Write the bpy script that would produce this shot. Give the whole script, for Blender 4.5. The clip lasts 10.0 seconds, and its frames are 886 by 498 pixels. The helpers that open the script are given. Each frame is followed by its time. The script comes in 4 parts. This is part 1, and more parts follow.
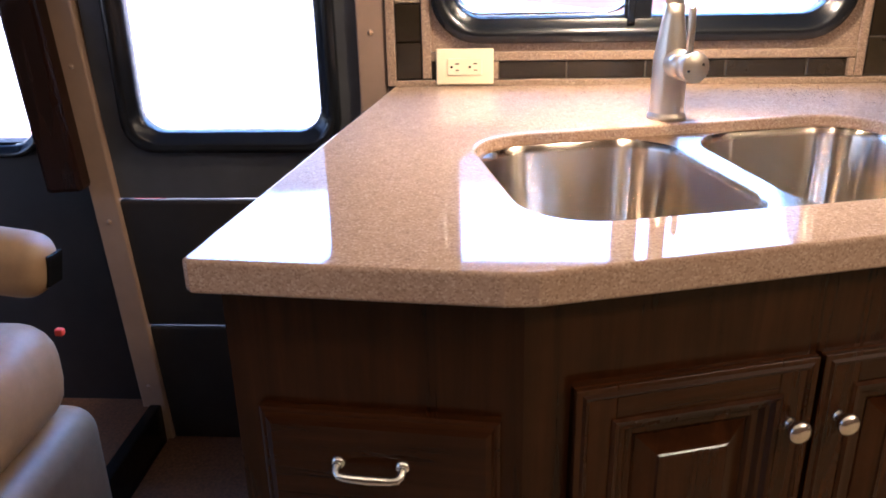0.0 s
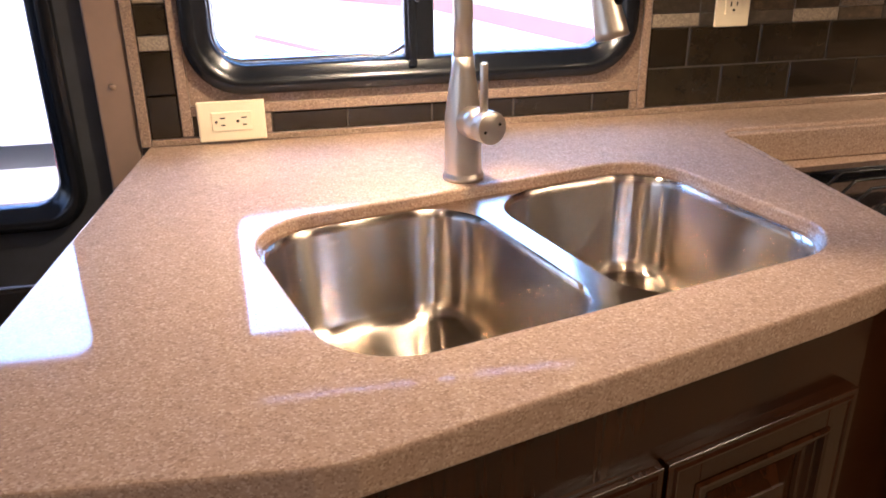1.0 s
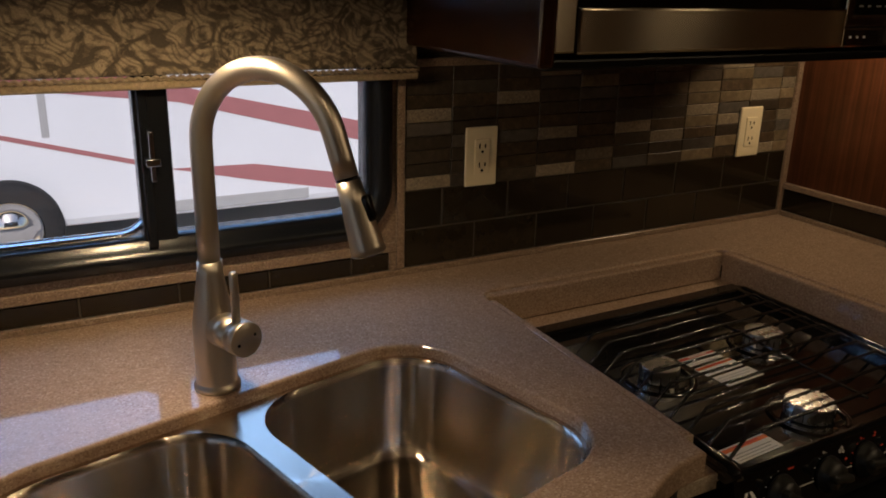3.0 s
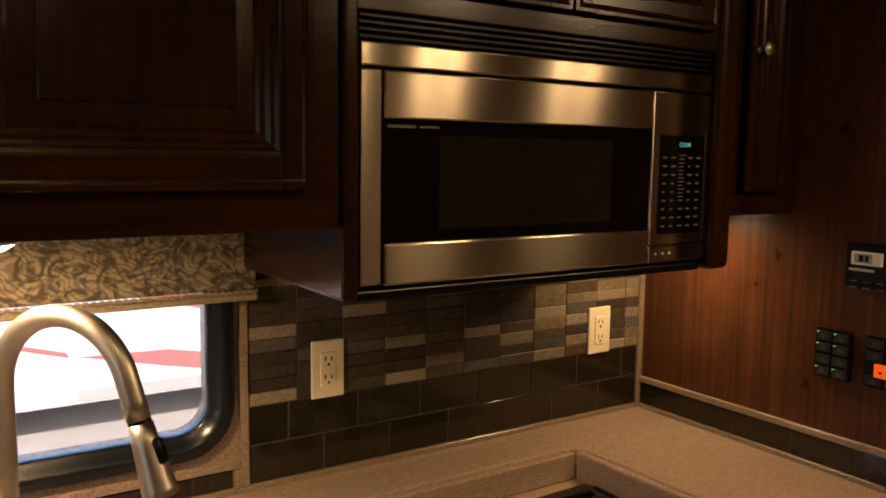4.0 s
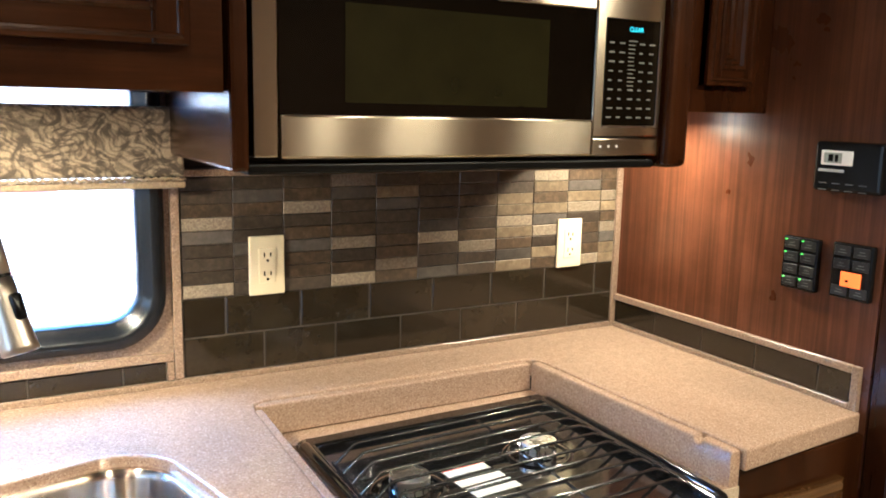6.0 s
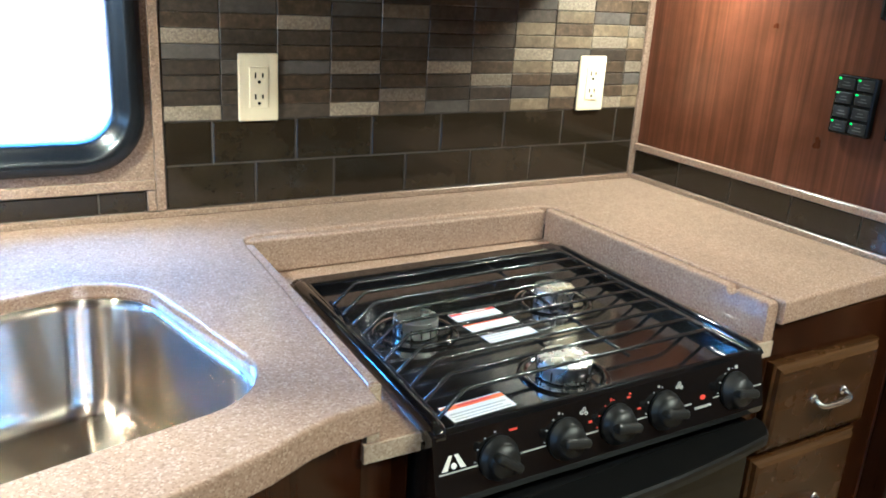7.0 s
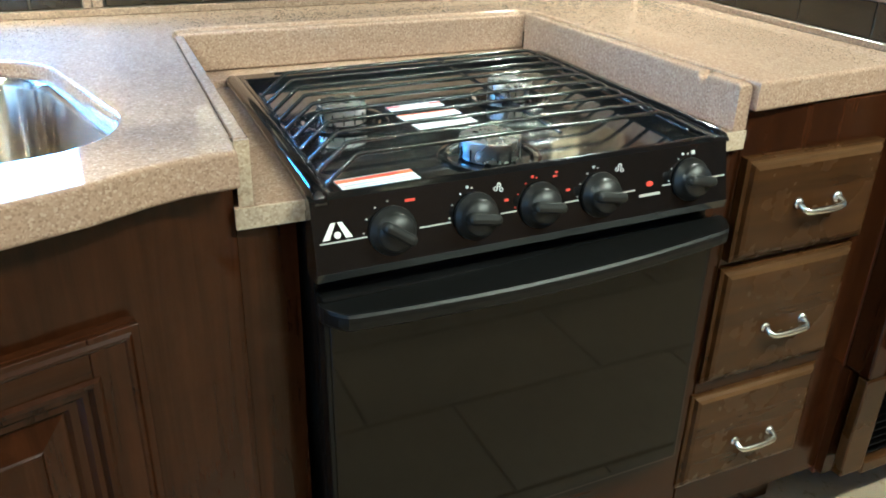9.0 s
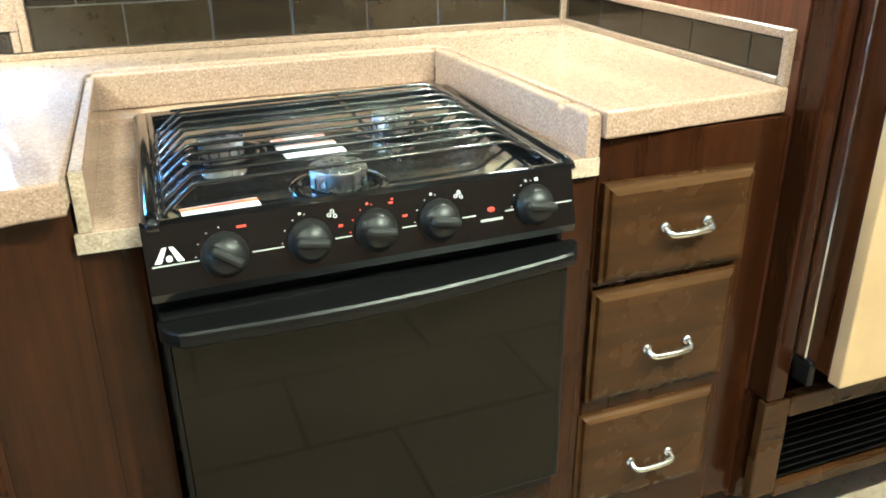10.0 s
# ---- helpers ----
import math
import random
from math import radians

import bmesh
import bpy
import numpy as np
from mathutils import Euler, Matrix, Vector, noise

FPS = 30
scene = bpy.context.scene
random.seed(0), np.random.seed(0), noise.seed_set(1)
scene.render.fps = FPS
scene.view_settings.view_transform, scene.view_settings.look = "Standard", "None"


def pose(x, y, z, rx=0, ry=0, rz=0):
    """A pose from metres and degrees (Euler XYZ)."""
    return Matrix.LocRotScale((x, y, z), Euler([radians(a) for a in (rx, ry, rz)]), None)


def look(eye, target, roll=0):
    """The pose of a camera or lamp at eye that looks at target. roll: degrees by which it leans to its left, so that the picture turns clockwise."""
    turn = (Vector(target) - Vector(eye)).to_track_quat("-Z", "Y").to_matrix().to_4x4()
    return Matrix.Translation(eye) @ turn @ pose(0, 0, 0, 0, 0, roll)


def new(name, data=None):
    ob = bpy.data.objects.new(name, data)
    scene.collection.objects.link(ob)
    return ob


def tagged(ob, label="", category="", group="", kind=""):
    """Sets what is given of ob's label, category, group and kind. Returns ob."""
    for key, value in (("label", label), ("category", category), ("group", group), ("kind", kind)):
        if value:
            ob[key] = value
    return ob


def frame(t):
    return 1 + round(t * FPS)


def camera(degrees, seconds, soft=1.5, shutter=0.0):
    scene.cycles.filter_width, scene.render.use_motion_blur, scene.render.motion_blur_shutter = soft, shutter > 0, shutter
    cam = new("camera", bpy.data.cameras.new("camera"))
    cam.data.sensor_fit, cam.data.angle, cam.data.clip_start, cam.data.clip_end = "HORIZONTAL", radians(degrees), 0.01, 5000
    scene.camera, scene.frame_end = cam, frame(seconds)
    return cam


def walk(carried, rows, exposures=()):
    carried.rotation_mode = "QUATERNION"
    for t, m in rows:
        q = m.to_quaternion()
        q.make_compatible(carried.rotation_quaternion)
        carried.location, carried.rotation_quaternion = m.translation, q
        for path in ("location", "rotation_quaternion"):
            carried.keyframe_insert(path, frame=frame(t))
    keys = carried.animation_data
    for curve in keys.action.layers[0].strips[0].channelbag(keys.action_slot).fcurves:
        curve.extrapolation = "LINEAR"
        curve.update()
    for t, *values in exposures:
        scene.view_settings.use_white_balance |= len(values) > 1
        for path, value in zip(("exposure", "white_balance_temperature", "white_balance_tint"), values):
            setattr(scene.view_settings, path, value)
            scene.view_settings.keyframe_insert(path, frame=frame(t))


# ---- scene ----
cam = camera(56.6, 10.0, soft=1.8)
PATH = [
    (0, (0.107, 0.056, 1.229), (-0.028, 1.906, 0.48), -1.3),
    (0.5, (0.139, 0.148, 1.264), (0.272, 1.973, 0.457), -0.8),
    (1, (0.107, 0.263, 1.308), (0.483, 2.06, 0.516), -0.7),
    (1.5, (0.081, 0.346, 1.346), (0.614, 2.112, 0.573), -0.5),
    (2, (0.1, 0.39, 1.4), (0.75, 2.121, 0.636), 0.0),
    (3.5, (0.21, 0.375, 1.497), (1.249, 2.023, 1.042), 1.6),
    (4, (0.287, 0.272, 1.546), (1.382, 1.931, 1.32), 0.8),
    (4.5, (0.355, 0.198, 1.545), (1.397, 1.901, 1.427), 0.1),
    (5, (0.423, 0.133, 1.531), (1.386, 1.882, 1.415), 0.1),
    (6.5, (0.512, 0.258, 1.373), (1.486, 1.933, 0.877), 2.4),
    (7, (0.532, 0.323, 1.328), (1.499, 1.956, 0.699), 3.5),
    (7.5, (0.577, 0.368, 1.281), (1.549, 1.961, 0.56), 3.1),
    (8, (0.616, 0.388, 1.235), (1.566, 1.96, 0.444), 3.1),
    (8.5, (0.667, 0.349, 1.195), (1.562, 1.932, 0.361), 2.4),
    (9, (0.736, 0.266, 1.165), (1.5, 1.896, 0.292), 1.6),
    (9.5, (0.826, 0.192, 1.162), (1.457, 1.873, 0.282), 0.8),
    (10, (0.938, 0.121, 1.184), (1.604, 1.825, 0.377), -0.3),
]
EXPO = [(0.0, 1.65, 5350, 27), (0.5, 1.53, 5400, 28), (1.0, 1.3, 5500, 28), (1.5, 0.65, 5550, 25), (2.0, -0.15, 5350, 23), (2.2, -0.4, 5500, 21), (3.3, -1.1, 6500, 20), (3.7, -1.0, 6900, 21), (4.0, 0.25, 7300, 26), (4.5, 1.6, 7300, 30),
        (5.2, 2.1, 6300, 22), (6.3, 2.2, 4600, 9), (7.0, 2.05, 4220, 4), (8.0, 2.27, 4150, 1), (8.5, 2.25, 4170, 0), (9.0, 2.5, 4130, -3), (9.5, 2.85, 4150, -4), (10.0, 3.24, 4220, -5)]
walk(cam, [(t, look(eye, target, roll)) for t, eye, target, roll in PATH], EXPO)

# ---------------------------------------------------------------- plan, in metres
WALL_Y = 1.715      # face of the tiled back wall
PANEL_X = 1.846     # face of the wood panel that closes the kitchen
TOP_Z = 0.914       # worktop
FLOOR_Z = 0.05
CEIL_Z = 2.12

# ---------------------------------------------------------------- world and light
world = bpy.data.worlds.new("sky")
scene.world = world
world.use_nodes = True
wn = world.node_tree.nodes
sky = wn.new("ShaderNodeTexSky")
sky.sky_type, sky.sun_disc = "NISHITA", False
sky.sun_elevation, sky.sun_rotation = radians(35), radians(192)
world.node_tree.links.new(sky.outputs[0], wn["Background"].inputs[0])
wn["Background"].inputs[1].default_value = 0.15


def lamp(name, kind, place, aim, energy, colour, **sizes):
    data = bpy.data.lights.new(name, kind)
    data.energy, data.color = energy, colour
    if "radius" in sizes:
        data.shadow_soft_size = sizes["radius"]
    if "angle" in sizes:
        data.angle = radians(sizes["angle"])
    if "size" in sizes:
        data.shape, data.size, data.size_y = "RECTANGLE", sizes["size"][0], sizes["size"][1]
    if "cone" in sizes:
        data.spot_size, data.spot_blend = radians(sizes["cone"]), 0.6
    ob = new(name, data)
    ob.matrix_world = look(place, aim)
    return ob


lamp("sun", "SUN", (-1.8, -8.5, 6), (0, 0, 0), 5.0, (1.0, 0.98, 0.95), angle=0.5)
DAY = (0.28, 0.56, 1.0)
lamp("window_daylight", "AREA", (-0.1, 2.5, 2.08), (0.1, 0.9, 0.9), 66.0, DAY, size=(2.6, 1.4))
lamp("windscreen_daylight", "AREA", (-2.45, 0.3, 1.35), (0.5, 0.6, 0.95), 1.4, DAY, size=(2.2, 0.9))
WARM = (1.0, 0.76, 0.4)

# ---------------------------------------------------------------- materials


def material(name, rough=0.5, metal=0.0, spec=0.5, coat=0.0):
    m = bpy.data.materials.new(name)
    m.use_nodes = True
    p = m.node_tree.nodes["Principled BSDF"]
    p.inputs["Roughness"].default_value = rough
    p.inputs["Metallic"].default_value = metal
    p.inputs["Specular IOR Level"].default_value = spec
    p.inputs["Coat Weight"].default_value = coat
    p.inputs["Coat Roughness"].default_value = 0.12
    return m, m.node_tree.nodes, m.node_tree.links, p


def coords(n, l, scale, rotate=(0, 0, 0)):
    tc, mp = n.new("ShaderNodeTexCoord"), n.new("ShaderNodeMapping")
    mp.inputs["Scale"].default_value = scale
    mp.inputs["Rotation"].default_value = [radians(a) for a in rotate]
    l.new(tc.outputs["Object"], mp.inputs["Vector"])
    return mp.outputs["Vector"]


def grain(n, l, vec, scale, detail=6.0, rough=0.6, distort=0.0):
    t = n.new("ShaderNodeTexNoise")
    t.inputs["Scale"].default_value, t.inputs["Detail"].default_value = scale, detail
    t.inputs["Roughness"].default_value, t.inputs["Distortion"].default_value = rough, distort
    l.new(vec, t.inputs["Vector"])
    return t.outputs["Fac"]


def ramp(n, l, fac, stops):
    r = n.new("ShaderNodeValToRGB")
    el = r.color_ramp.elements
    while len(el) < len(stops):
        el.new(0.5)
    for e, (at, c) in zip(el, stops):
        e.position, e.color = at, (*c, 1)
    l.new(fac, r.inputs["Fac"])
    return r.outputs["Color"]


def mixed(n, l, a, b, fac=0.5, mode="MULTIPLY"):
    m = n.new("ShaderNodeMix")
    m.data_type, m.blend_type = "RGBA", mode
    if isinstance(fac, float):
        m.inputs["Factor"].default_value = fac
    else:
        l.new(fac, m.inputs["Factor"])
    l.new(a, m.inputs["A"])
    l.new(b, m.inputs["B"])
    return m.outputs["Result"]


def bumped(n, l, p, height, strength=0.2, distance=0.002):
    b = n.new("ShaderNodeBump")
    b.inputs["Strength"].default_value, b.inputs["Distance"].default_value = strength, distance
    l.new(height, b.inputs["Height"])
    l.new(b.outputs["Normal"], p.inputs["Normal"])


def wood(name, dark, light, along, rough=0.19, coat=0.0, fine=1.0, bump=0.02, blotch=0.5):
    """Stained wood; along: the axis the grain runs on."""
    m, n, l, p = material(name, rough, spec=0.25, coat=coat)
    sc = [38 * fine, 38 * fine, 38 * fine]
    sc["xyz".index(along)] = 1.6
    v = coords(n, l, sc)
    g = grain(n, l, v, 1.0, 8, 0.65, 0.8)
    g2 = grain(n, l, coords(n, l, (3, 3, 3)), 2.2, 4)
    c = ramp(n, l, g, [(0.28, dark), (0.72, light)])
    c2 = ramp(n, l, g2, [(0.25, (blotch, blotch * 0.94, blotch * 0.88)), (0.75, (1, 1, 1))])
    oi = n.new("ShaderNodeObjectInfo")
    c3 = ramp(n, l, oi.outputs["Random"], [(0.0, (0.8, 0.8, 0.8)), (1.0, (1, 1, 1))])
    l.new(mixed(n, l, mixed(n, l, c, c2, 1.0), c3, 1.0), p.inputs["Base Color"])
    r = n.new("ShaderNodeMapRange")
    r.inputs["To Min"].default_value, r.inputs["To Max"].default_value = rough - 0.04, rough + 0.06
    l.new(g2, r.inputs["Value"])
    l.new(r.outputs[0], p.inputs["Roughness"])
    bumped(n, l, p, g, bump)
    return m


def stone(name, tones, rough=0.12, scale=260.0, coat=0.0):
    """Speckled solid surface."""
    m, n, l, p = material(name, rough, spec=0.5, coat=coat)
    v = coords(n, l, (1, 1, 1))
    vo = n.new("ShaderNodeTexVoronoi")
    vo.inputs["Scale"].default_value = scale
    l.new(v, vo.inputs["Vector"])
    sep = n.new("ShaderNodeSeparateColor")
    l.new(vo.outputs["Color"], sep.inputs[0])
    c = ramp(n, l, sep.outputs[0], [(0.0, tones[0]), (0.3, tones[1]), (0.62, tones[1]), (0.8, tones[2]), (1.0, tones[3])])
    g = grain(n, l, v, 55.0, 5)
    c2 = ramp(n, l, g, [(0.3, (0.88, 0.87, 0.86)), (0.7, (1, 1, 1))])
    l.new(mixed(n, l, c, c2, 1.0), p.inputs["Base Color"])
    bumped(n, l, p, grain(n, l, v, 40.0, 2), 0.015, 0.0008)
    return m


def plain(name, colour, rough=0.5, metal=0.0, spec=0.5, vary=0.12, scale=14.0, coat=0.0):
    m, n, l, p = material(name, rough, metal, spec, coat)
    g = grain(n, l, coords(n, l, (1, 1, 1)), scale, 6)
    lo, hi = [c * (1 - vary) for c in colour], [min(1, c * (1 + vary)) for c in colour]
    l.new(ramp(n, l, g, [(0.3, lo), (0.7, hi)]), p.inputs["Base Color"])
    r = n.new("ShaderNodeMapRange")
    r.inputs["To Min"].default_value, r.inputs["To Max"].default_value = max(0.02, rough * 0.82), min(1, rough * 1.22)
    l.new(grain(n, l, coords(n, l, (1, 1, 1)), scale * 5, 4), r.inputs["Value"])
    l.new(r.outputs[0], p.inputs["Roughness"])
    return m


def brushed(name, colour, rough, along, turned=None, relief=0.0, ripple=(16, 16, 0.5)):
    """Brushed metal; along: the axis of the scratches."""
    m, n, l, p = material(name, rough, 1.0)
    sc = [240, 240, 240]
    sc["xyz".index(along)] = 3
    g = grain(n, l, coords(n, l, sc), 1.0, 3)
    l.new(ramp(n, l, g, [(0.3, [c * 0.97 for c in colour]), (0.7, colour)]), p.inputs["Base Color"])
    r = n.new("ShaderNodeMapRange")
    r.inputs["To Min"].default_value, r.inputs["To Max"].default_value = rough * 0.94, rough * 1.06
    l.new(g, r.inputs["Value"])
    if not relief:
        l.new(r.outputs[0], p.inputs["Roughness"])
    if relief:
        wave = grain(n, l, coords(n, l, ripple), 1.0, 2, 0.4)
        bumped(n, l, p, wave, relief, 0.002)
    if turned is not None:
        tg = n.new("ShaderNodeTangent")
        tg.direction_type, tg.axis = "RADIAL", "Z"
        l.new(tg.outputs[0], p.inputs["Tangent"])
        p.inputs["Anisotropic"].default_value = 1.0
        p.inputs["Anisotropic Rotation"].default_value = turned
    return m


def glowing(name, colour, strength):
    m = bpy.data.materials.new(name)
    m.use_nodes = True
    p = m.node_tree.nodes["Principled BSDF"]
    p.inputs["Base Color"].default_value = (*colour, 1)
    p.inputs["Emission Color"].default_value = (*colour, 1)
    p.inputs["Emission Strength"].default_value = strength
    return m


def clear(name, rough=0.0, tint=(1, 1, 1)):
    m, n, l, p = material(name, rough)
    p.inputs["Base Color"].default_value = (*tint, 1)
    p.inputs["Transmission Weight"].default_value = 1.0
    p.inputs["IOR"].default_value = 1.45
    return m


COUNTER = stone("speckled_solid_surface", [(0.26, 0.172, 0.12), (0.36, 0.25, 0.178), (0.39, 0.275, 0.198), (0.48, 0.36, 0.275)], 0.05, 460.0)
TRIM = stone("speckled_trim", [(0.16, 0.105, 0.07), (0.25, 0.175, 0.12), (0.29, 0.205, 0.145), (0.36, 0.27, 0.2)], 0.3, 420.0)
CUT = stone("sawn_edge", [(0.33, 0.25, 0.17), (0.46, 0.37, 0.27), (0.5, 0.41, 0.3), (0.58, 0.49, 0.38)], 0.55, 420.0)
WOOD_V = wood("dark_stained_maple_upright", (0.018, 0.0054, 0.0013), (0.052, 0.0165, 0.0041), "z")
WOOD_H = wood("dark_stained_maple_lying", (0.018, 0.0054, 0.0013), (0.052, 0.0165, 0.0041), "x")
DRAWER = wood("stained_maple_drawer", (0.034, 0.0145, 0.0034), (0.082, 0.036, 0.0092), "x", 0.26, 0.0, 0.7, 0.02, 0.5)
WORN_LIT = wood("worn_lit_drawer_edge", (0.06, 0.029, 0.009), (0.15, 0.08, 0.028), "x", 0.3, 0.0)
PANEL = wood("red_brown_wood_panel", (0.05, 0.0165, 0.0072), (0.15, 0.055, 0.024), "z", 0.28, 0.0, 1.9, 0.03)
STEEL = brushed("brushed_steel_lying", (0.53, 0.46, 0.355), 0.19, "x", 0.25, 0.05, (9, 9, 0.3))
STEEL_SINK = brushed("brushed_sink_steel", (0.56, 0.485, 0.4), 0.18, "z", 0.25, 0.16, (10, 10, 0.5))
NICKEL = brushed("brushed_nickel", (0.52, 0.465, 0.39), 0.36, "z")
CHROME = plain("chrome", (0.8, 0.79, 0.77), 0.1, 1.0, vary=0.04)
SATIN = plain("satin_nickel", (0.7, 0.66, 0.6), 0.24, 1.0, vary=0.05)
ENAMEL = plain("black_enamel", (0.004, 0.004, 0.0045), 0.08, 0.0, 0.5, 0.2, 6.0, 0.5)
BLACK = plain("black_plastic", (0.005, 0.005, 0.0052), 0.24, spec=0.22, vary=0.2)
KNOB = plain("charcoal_plastic", (0.014, 0.014, 0.0135), 0.36, spec=0.35, vary=0.2)
HANDLE = plain("satin_black_handle", (0.005, 0.005, 0.005), 0.34, spec=0.25, vary=0.2)
OVEN_GLASS = plain("black_oven_glass", (0.004, 0.0028, 0.0016), 0.05, 0.0, 0.26, 0.2)
FRAME = plain("black_window_frame", (0.006, 0.007, 0.009), 0.22, vary=0.15)
CREAM = plain("cream_plastic", (0.72, 0.62, 0.42), 0.34, vary=0.03)
WHITE = plain("white_print", (0.82, 0.81, 0.79), 0.5, vary=0.03)
RED = plain("red_print", (0.62, 0.06, 0.03), 0.5, vary=0.05)
ORANGE = plain("orange_print", (0.8, 0.17, 0.03), 0.5, vary=0.05)
GREY_PRINT = plain("grey_print", (0.42, 0.42, 0.41), 0.5, vary=0.05)
KEY_PRINT = plain("dim_key_print", (0.12, 0.12, 0.115), 0.5, vary=0.05)
GLASS = clear("window_glass")
LEATHER = plain("cream_leather", (0.22, 0.138, 0.075), 0.5, vary=0.1, scale=40.0)
DOOR_SKIN = plain("grey_door_skin", (0.045, 0.047, 0.054), 0.4, vary=0.2)
DOOR_DARK = plain("dark_door_panel", (0.014, 0.0115, 0.0105), 0.42, vary=0.3)
POST = plain("tan_trim_post", (0.24, 0.16, 0.11), 0.4, vary=0.1)
CARPET = plain("brown_carpet", (0.1, 0.043, 0.018), 0.95, vary=0.45, scale=160.0)
CEILING = plain("cream_ceiling", (0.36, 0.31, 0.25), 0.7, vary=0.04)
ROOM = plain("dark_wood_wall", (0.085, 0.045, 0.024), 0.6, vary=0.06)
FLOOR_TILE = plain("beige_floor_tile", (0.33, 0.265, 0.18), 0.28, vary=0.12, scale=9.0)
GROUT = plain("grey_grout", (0.052, 0.042, 0.032), 0.8, vary=0.15, scale=90.0)
DARK_GROUT = plain("dark_floor_joint", (0.1, 0.08, 0.06), 0.8, vary=0.15, scale=90.0)
GLOW_WARM = glowing("warm_lamp_lens", (1.0, 0.8, 0.55), 20.0)
GLOW_CEIL = glowing("ceiling_lamp_lens", (1.0, 0.78, 0.5), 30.0)
GLOW_CYAN = glowing("cyan_display", (0.1, 0.75, 0.8), 0.3)
GLOW_ORANGE = glowing("orange_display", (1.0, 0.13, 0.008), 0.4)
GLOW_GREEN = glowing("green_led", (0.2, 1.0, 0.1), 0.3)
LCD = plain("grey_display", (0.3, 0.33, 0.3), 0.25, vary=0.03)


def tile_stone(name, tones, speck, rough):
    m, n, l, p = material(name, rough)
    v = coords(n, l, (1, 1, 1))
    oi = n.new("ShaderNodeObjectInfo")
    add = n.new("ShaderNodeVectorMath")
    add.operation = "ADD"
    l.new(v, add.inputs[0])
    l.new(oi.outputs["Location"], add.inputs[1])
    g = grain(n, l, add.outputs[0], speck, 8, 0.7)
    c = ramp(n, l, g, [(0.3, tones[0]), (0.52, tones[1]), (0.7, tones[2])])
    c3 = ramp(n, l, oi.outputs["Random"], [(0.0, (0.65, 0.65, 0.65)), (1.0, (1, 1, 1))])
    l.new(mixed(n, l, c, c3, 1.0), p.inputs["Base Color"])
    bumped(n, l, p, g, 0.25, 0.002)
    return m


MOSAIC = {
    "D": tile_stone("dark_slate", [(0.032, 0.024, 0.017), (0.06, 0.045, 0.031), (0.095, 0.073, 0.051)], 90.0, 0.4),
    "B": tile_stone("brown_slate", [(0.04, 0.027, 0.016), (0.085, 0.058, 0.034), (0.16, 0.11, 0.065)], 80.0, 0.42),
    "T": tile_stone("tan_travertine", [(0.12, 0.085, 0.05), (0.2, 0.15, 0.09), (0.3, 0.23, 0.15)], 70.0, 0.4),
    "G": tile_stone("grey_glass_strip", [(0.085, 0.074, 0.062), (0.115, 0.1, 0.085), (0.15, 0.13, 0.11)], 50.0, 0.16),
    "L": tile_stone("pale_crackled_stone", [(0.12, 0.09, 0.06), (0.27, 0.215, 0.15), (0.42, 0.35, 0.255)], 260.0, 0.42),
}
WIRE = plain("glossy_black_wire", (0.012, 0.012, 0.013), 0.14, 0.0, 0.9, 0.2)
BRICK = tile_stone("olive_brown_glass_tile", [(0.016, 0.0115, 0.0062), (0.023, 0.0168, 0.0092), (0.03, 0.0225, 0.013)], 14.0, 0.07)


def fabric():
    """Woven scrollwork: pale feathered leaves on a dark ground."""
    m, n, l, p = material("scrolled_valance_fabric", 0.9)
    v = coords(n, l, (1, 0.4, 1.25))
    leaf = grain(n, l, v, 21.0, 2.0, 0.5, 3.0)
    w = n.new("ShaderNodeTexWave")
    w.wave_type, w.bands_direction = "BANDS", "DIAGONAL"
    w.inputs["Scale"].default_value, w.inputs["Distortion"].default_value = 34.0, 16.0
    w.inputs["Detail"].default_value, w.inputs["Detail Scale"].default_value = 1.5, 0.7
    l.new(v, w.inputs["Vector"])
    shape = ramp(n, l, leaf, [(0.38, (0.0, 0.0, 0.0)), (0.6, (1, 1, 1))])
    veins = ramp(n, l, w.outputs["Fac"], [(0.22, (0.12, 0.12, 0.12)), (0.5, (1, 1, 1))])
    fac = mixed(n, l, shape, veins, 0.6)
    fleck = grain(n, l, coords(n, l, (330, 60, 700)), 1.0, 2)
    fleck = ramp(n, l, fleck, [(0.36, (0.55, 0.55, 0.55)), (0.62, (1, 1, 1))])
    fac = mixed(n, l, fac, fleck, 0.8)
    c = ramp(n, l, fac, [(0.05, (0.085, 0.063, 0.04)), (0.8, (0.36, 0.28, 0.18))])
    th = grain(n, l, coords(n, l, (900, 60, 250)), 1.0, 2)
    c2 = ramp(n, l, th, [(0.35, (0.7, 0.7, 0.7)), (0.65, (1, 1, 1))])
    l.new(mixed(n, l, c, c2, 1.0), p.inputs["Base Color"])
    bumped(n, l, p, th, 0.5, 0.001)
    return m


FABRIC = fabric()
HEM = plain("tan_hem_fabric", (0.27, 0.2, 0.12), 0.9, vary=0.25, scale=200.0)

# ---------------------------------------------------------------- mesh helpers


def part(name, bm, mat, parent=None, label="", smooth=False):
    """Link a bmesh as one mesh object under a thing or part."""
    me = bpy.data.meshes.new(name)
    bm.normal_update()
    bm.to_mesh(me)
    bm.free()
    for m in mat if isinstance(mat, (list, tuple)) else (mat,):
        me.materials.append(m)
    if smooth:
        for f in me.polygons:
            f.use_smooth = True
    ob = new(name, me)
    if parent:
        ob.parent = parent
    if label:
        tagged(ob, label)
    return ob


def empty(name, label, category, group="", kind=""):
    return tagged(new(name), label, category, group, kind)


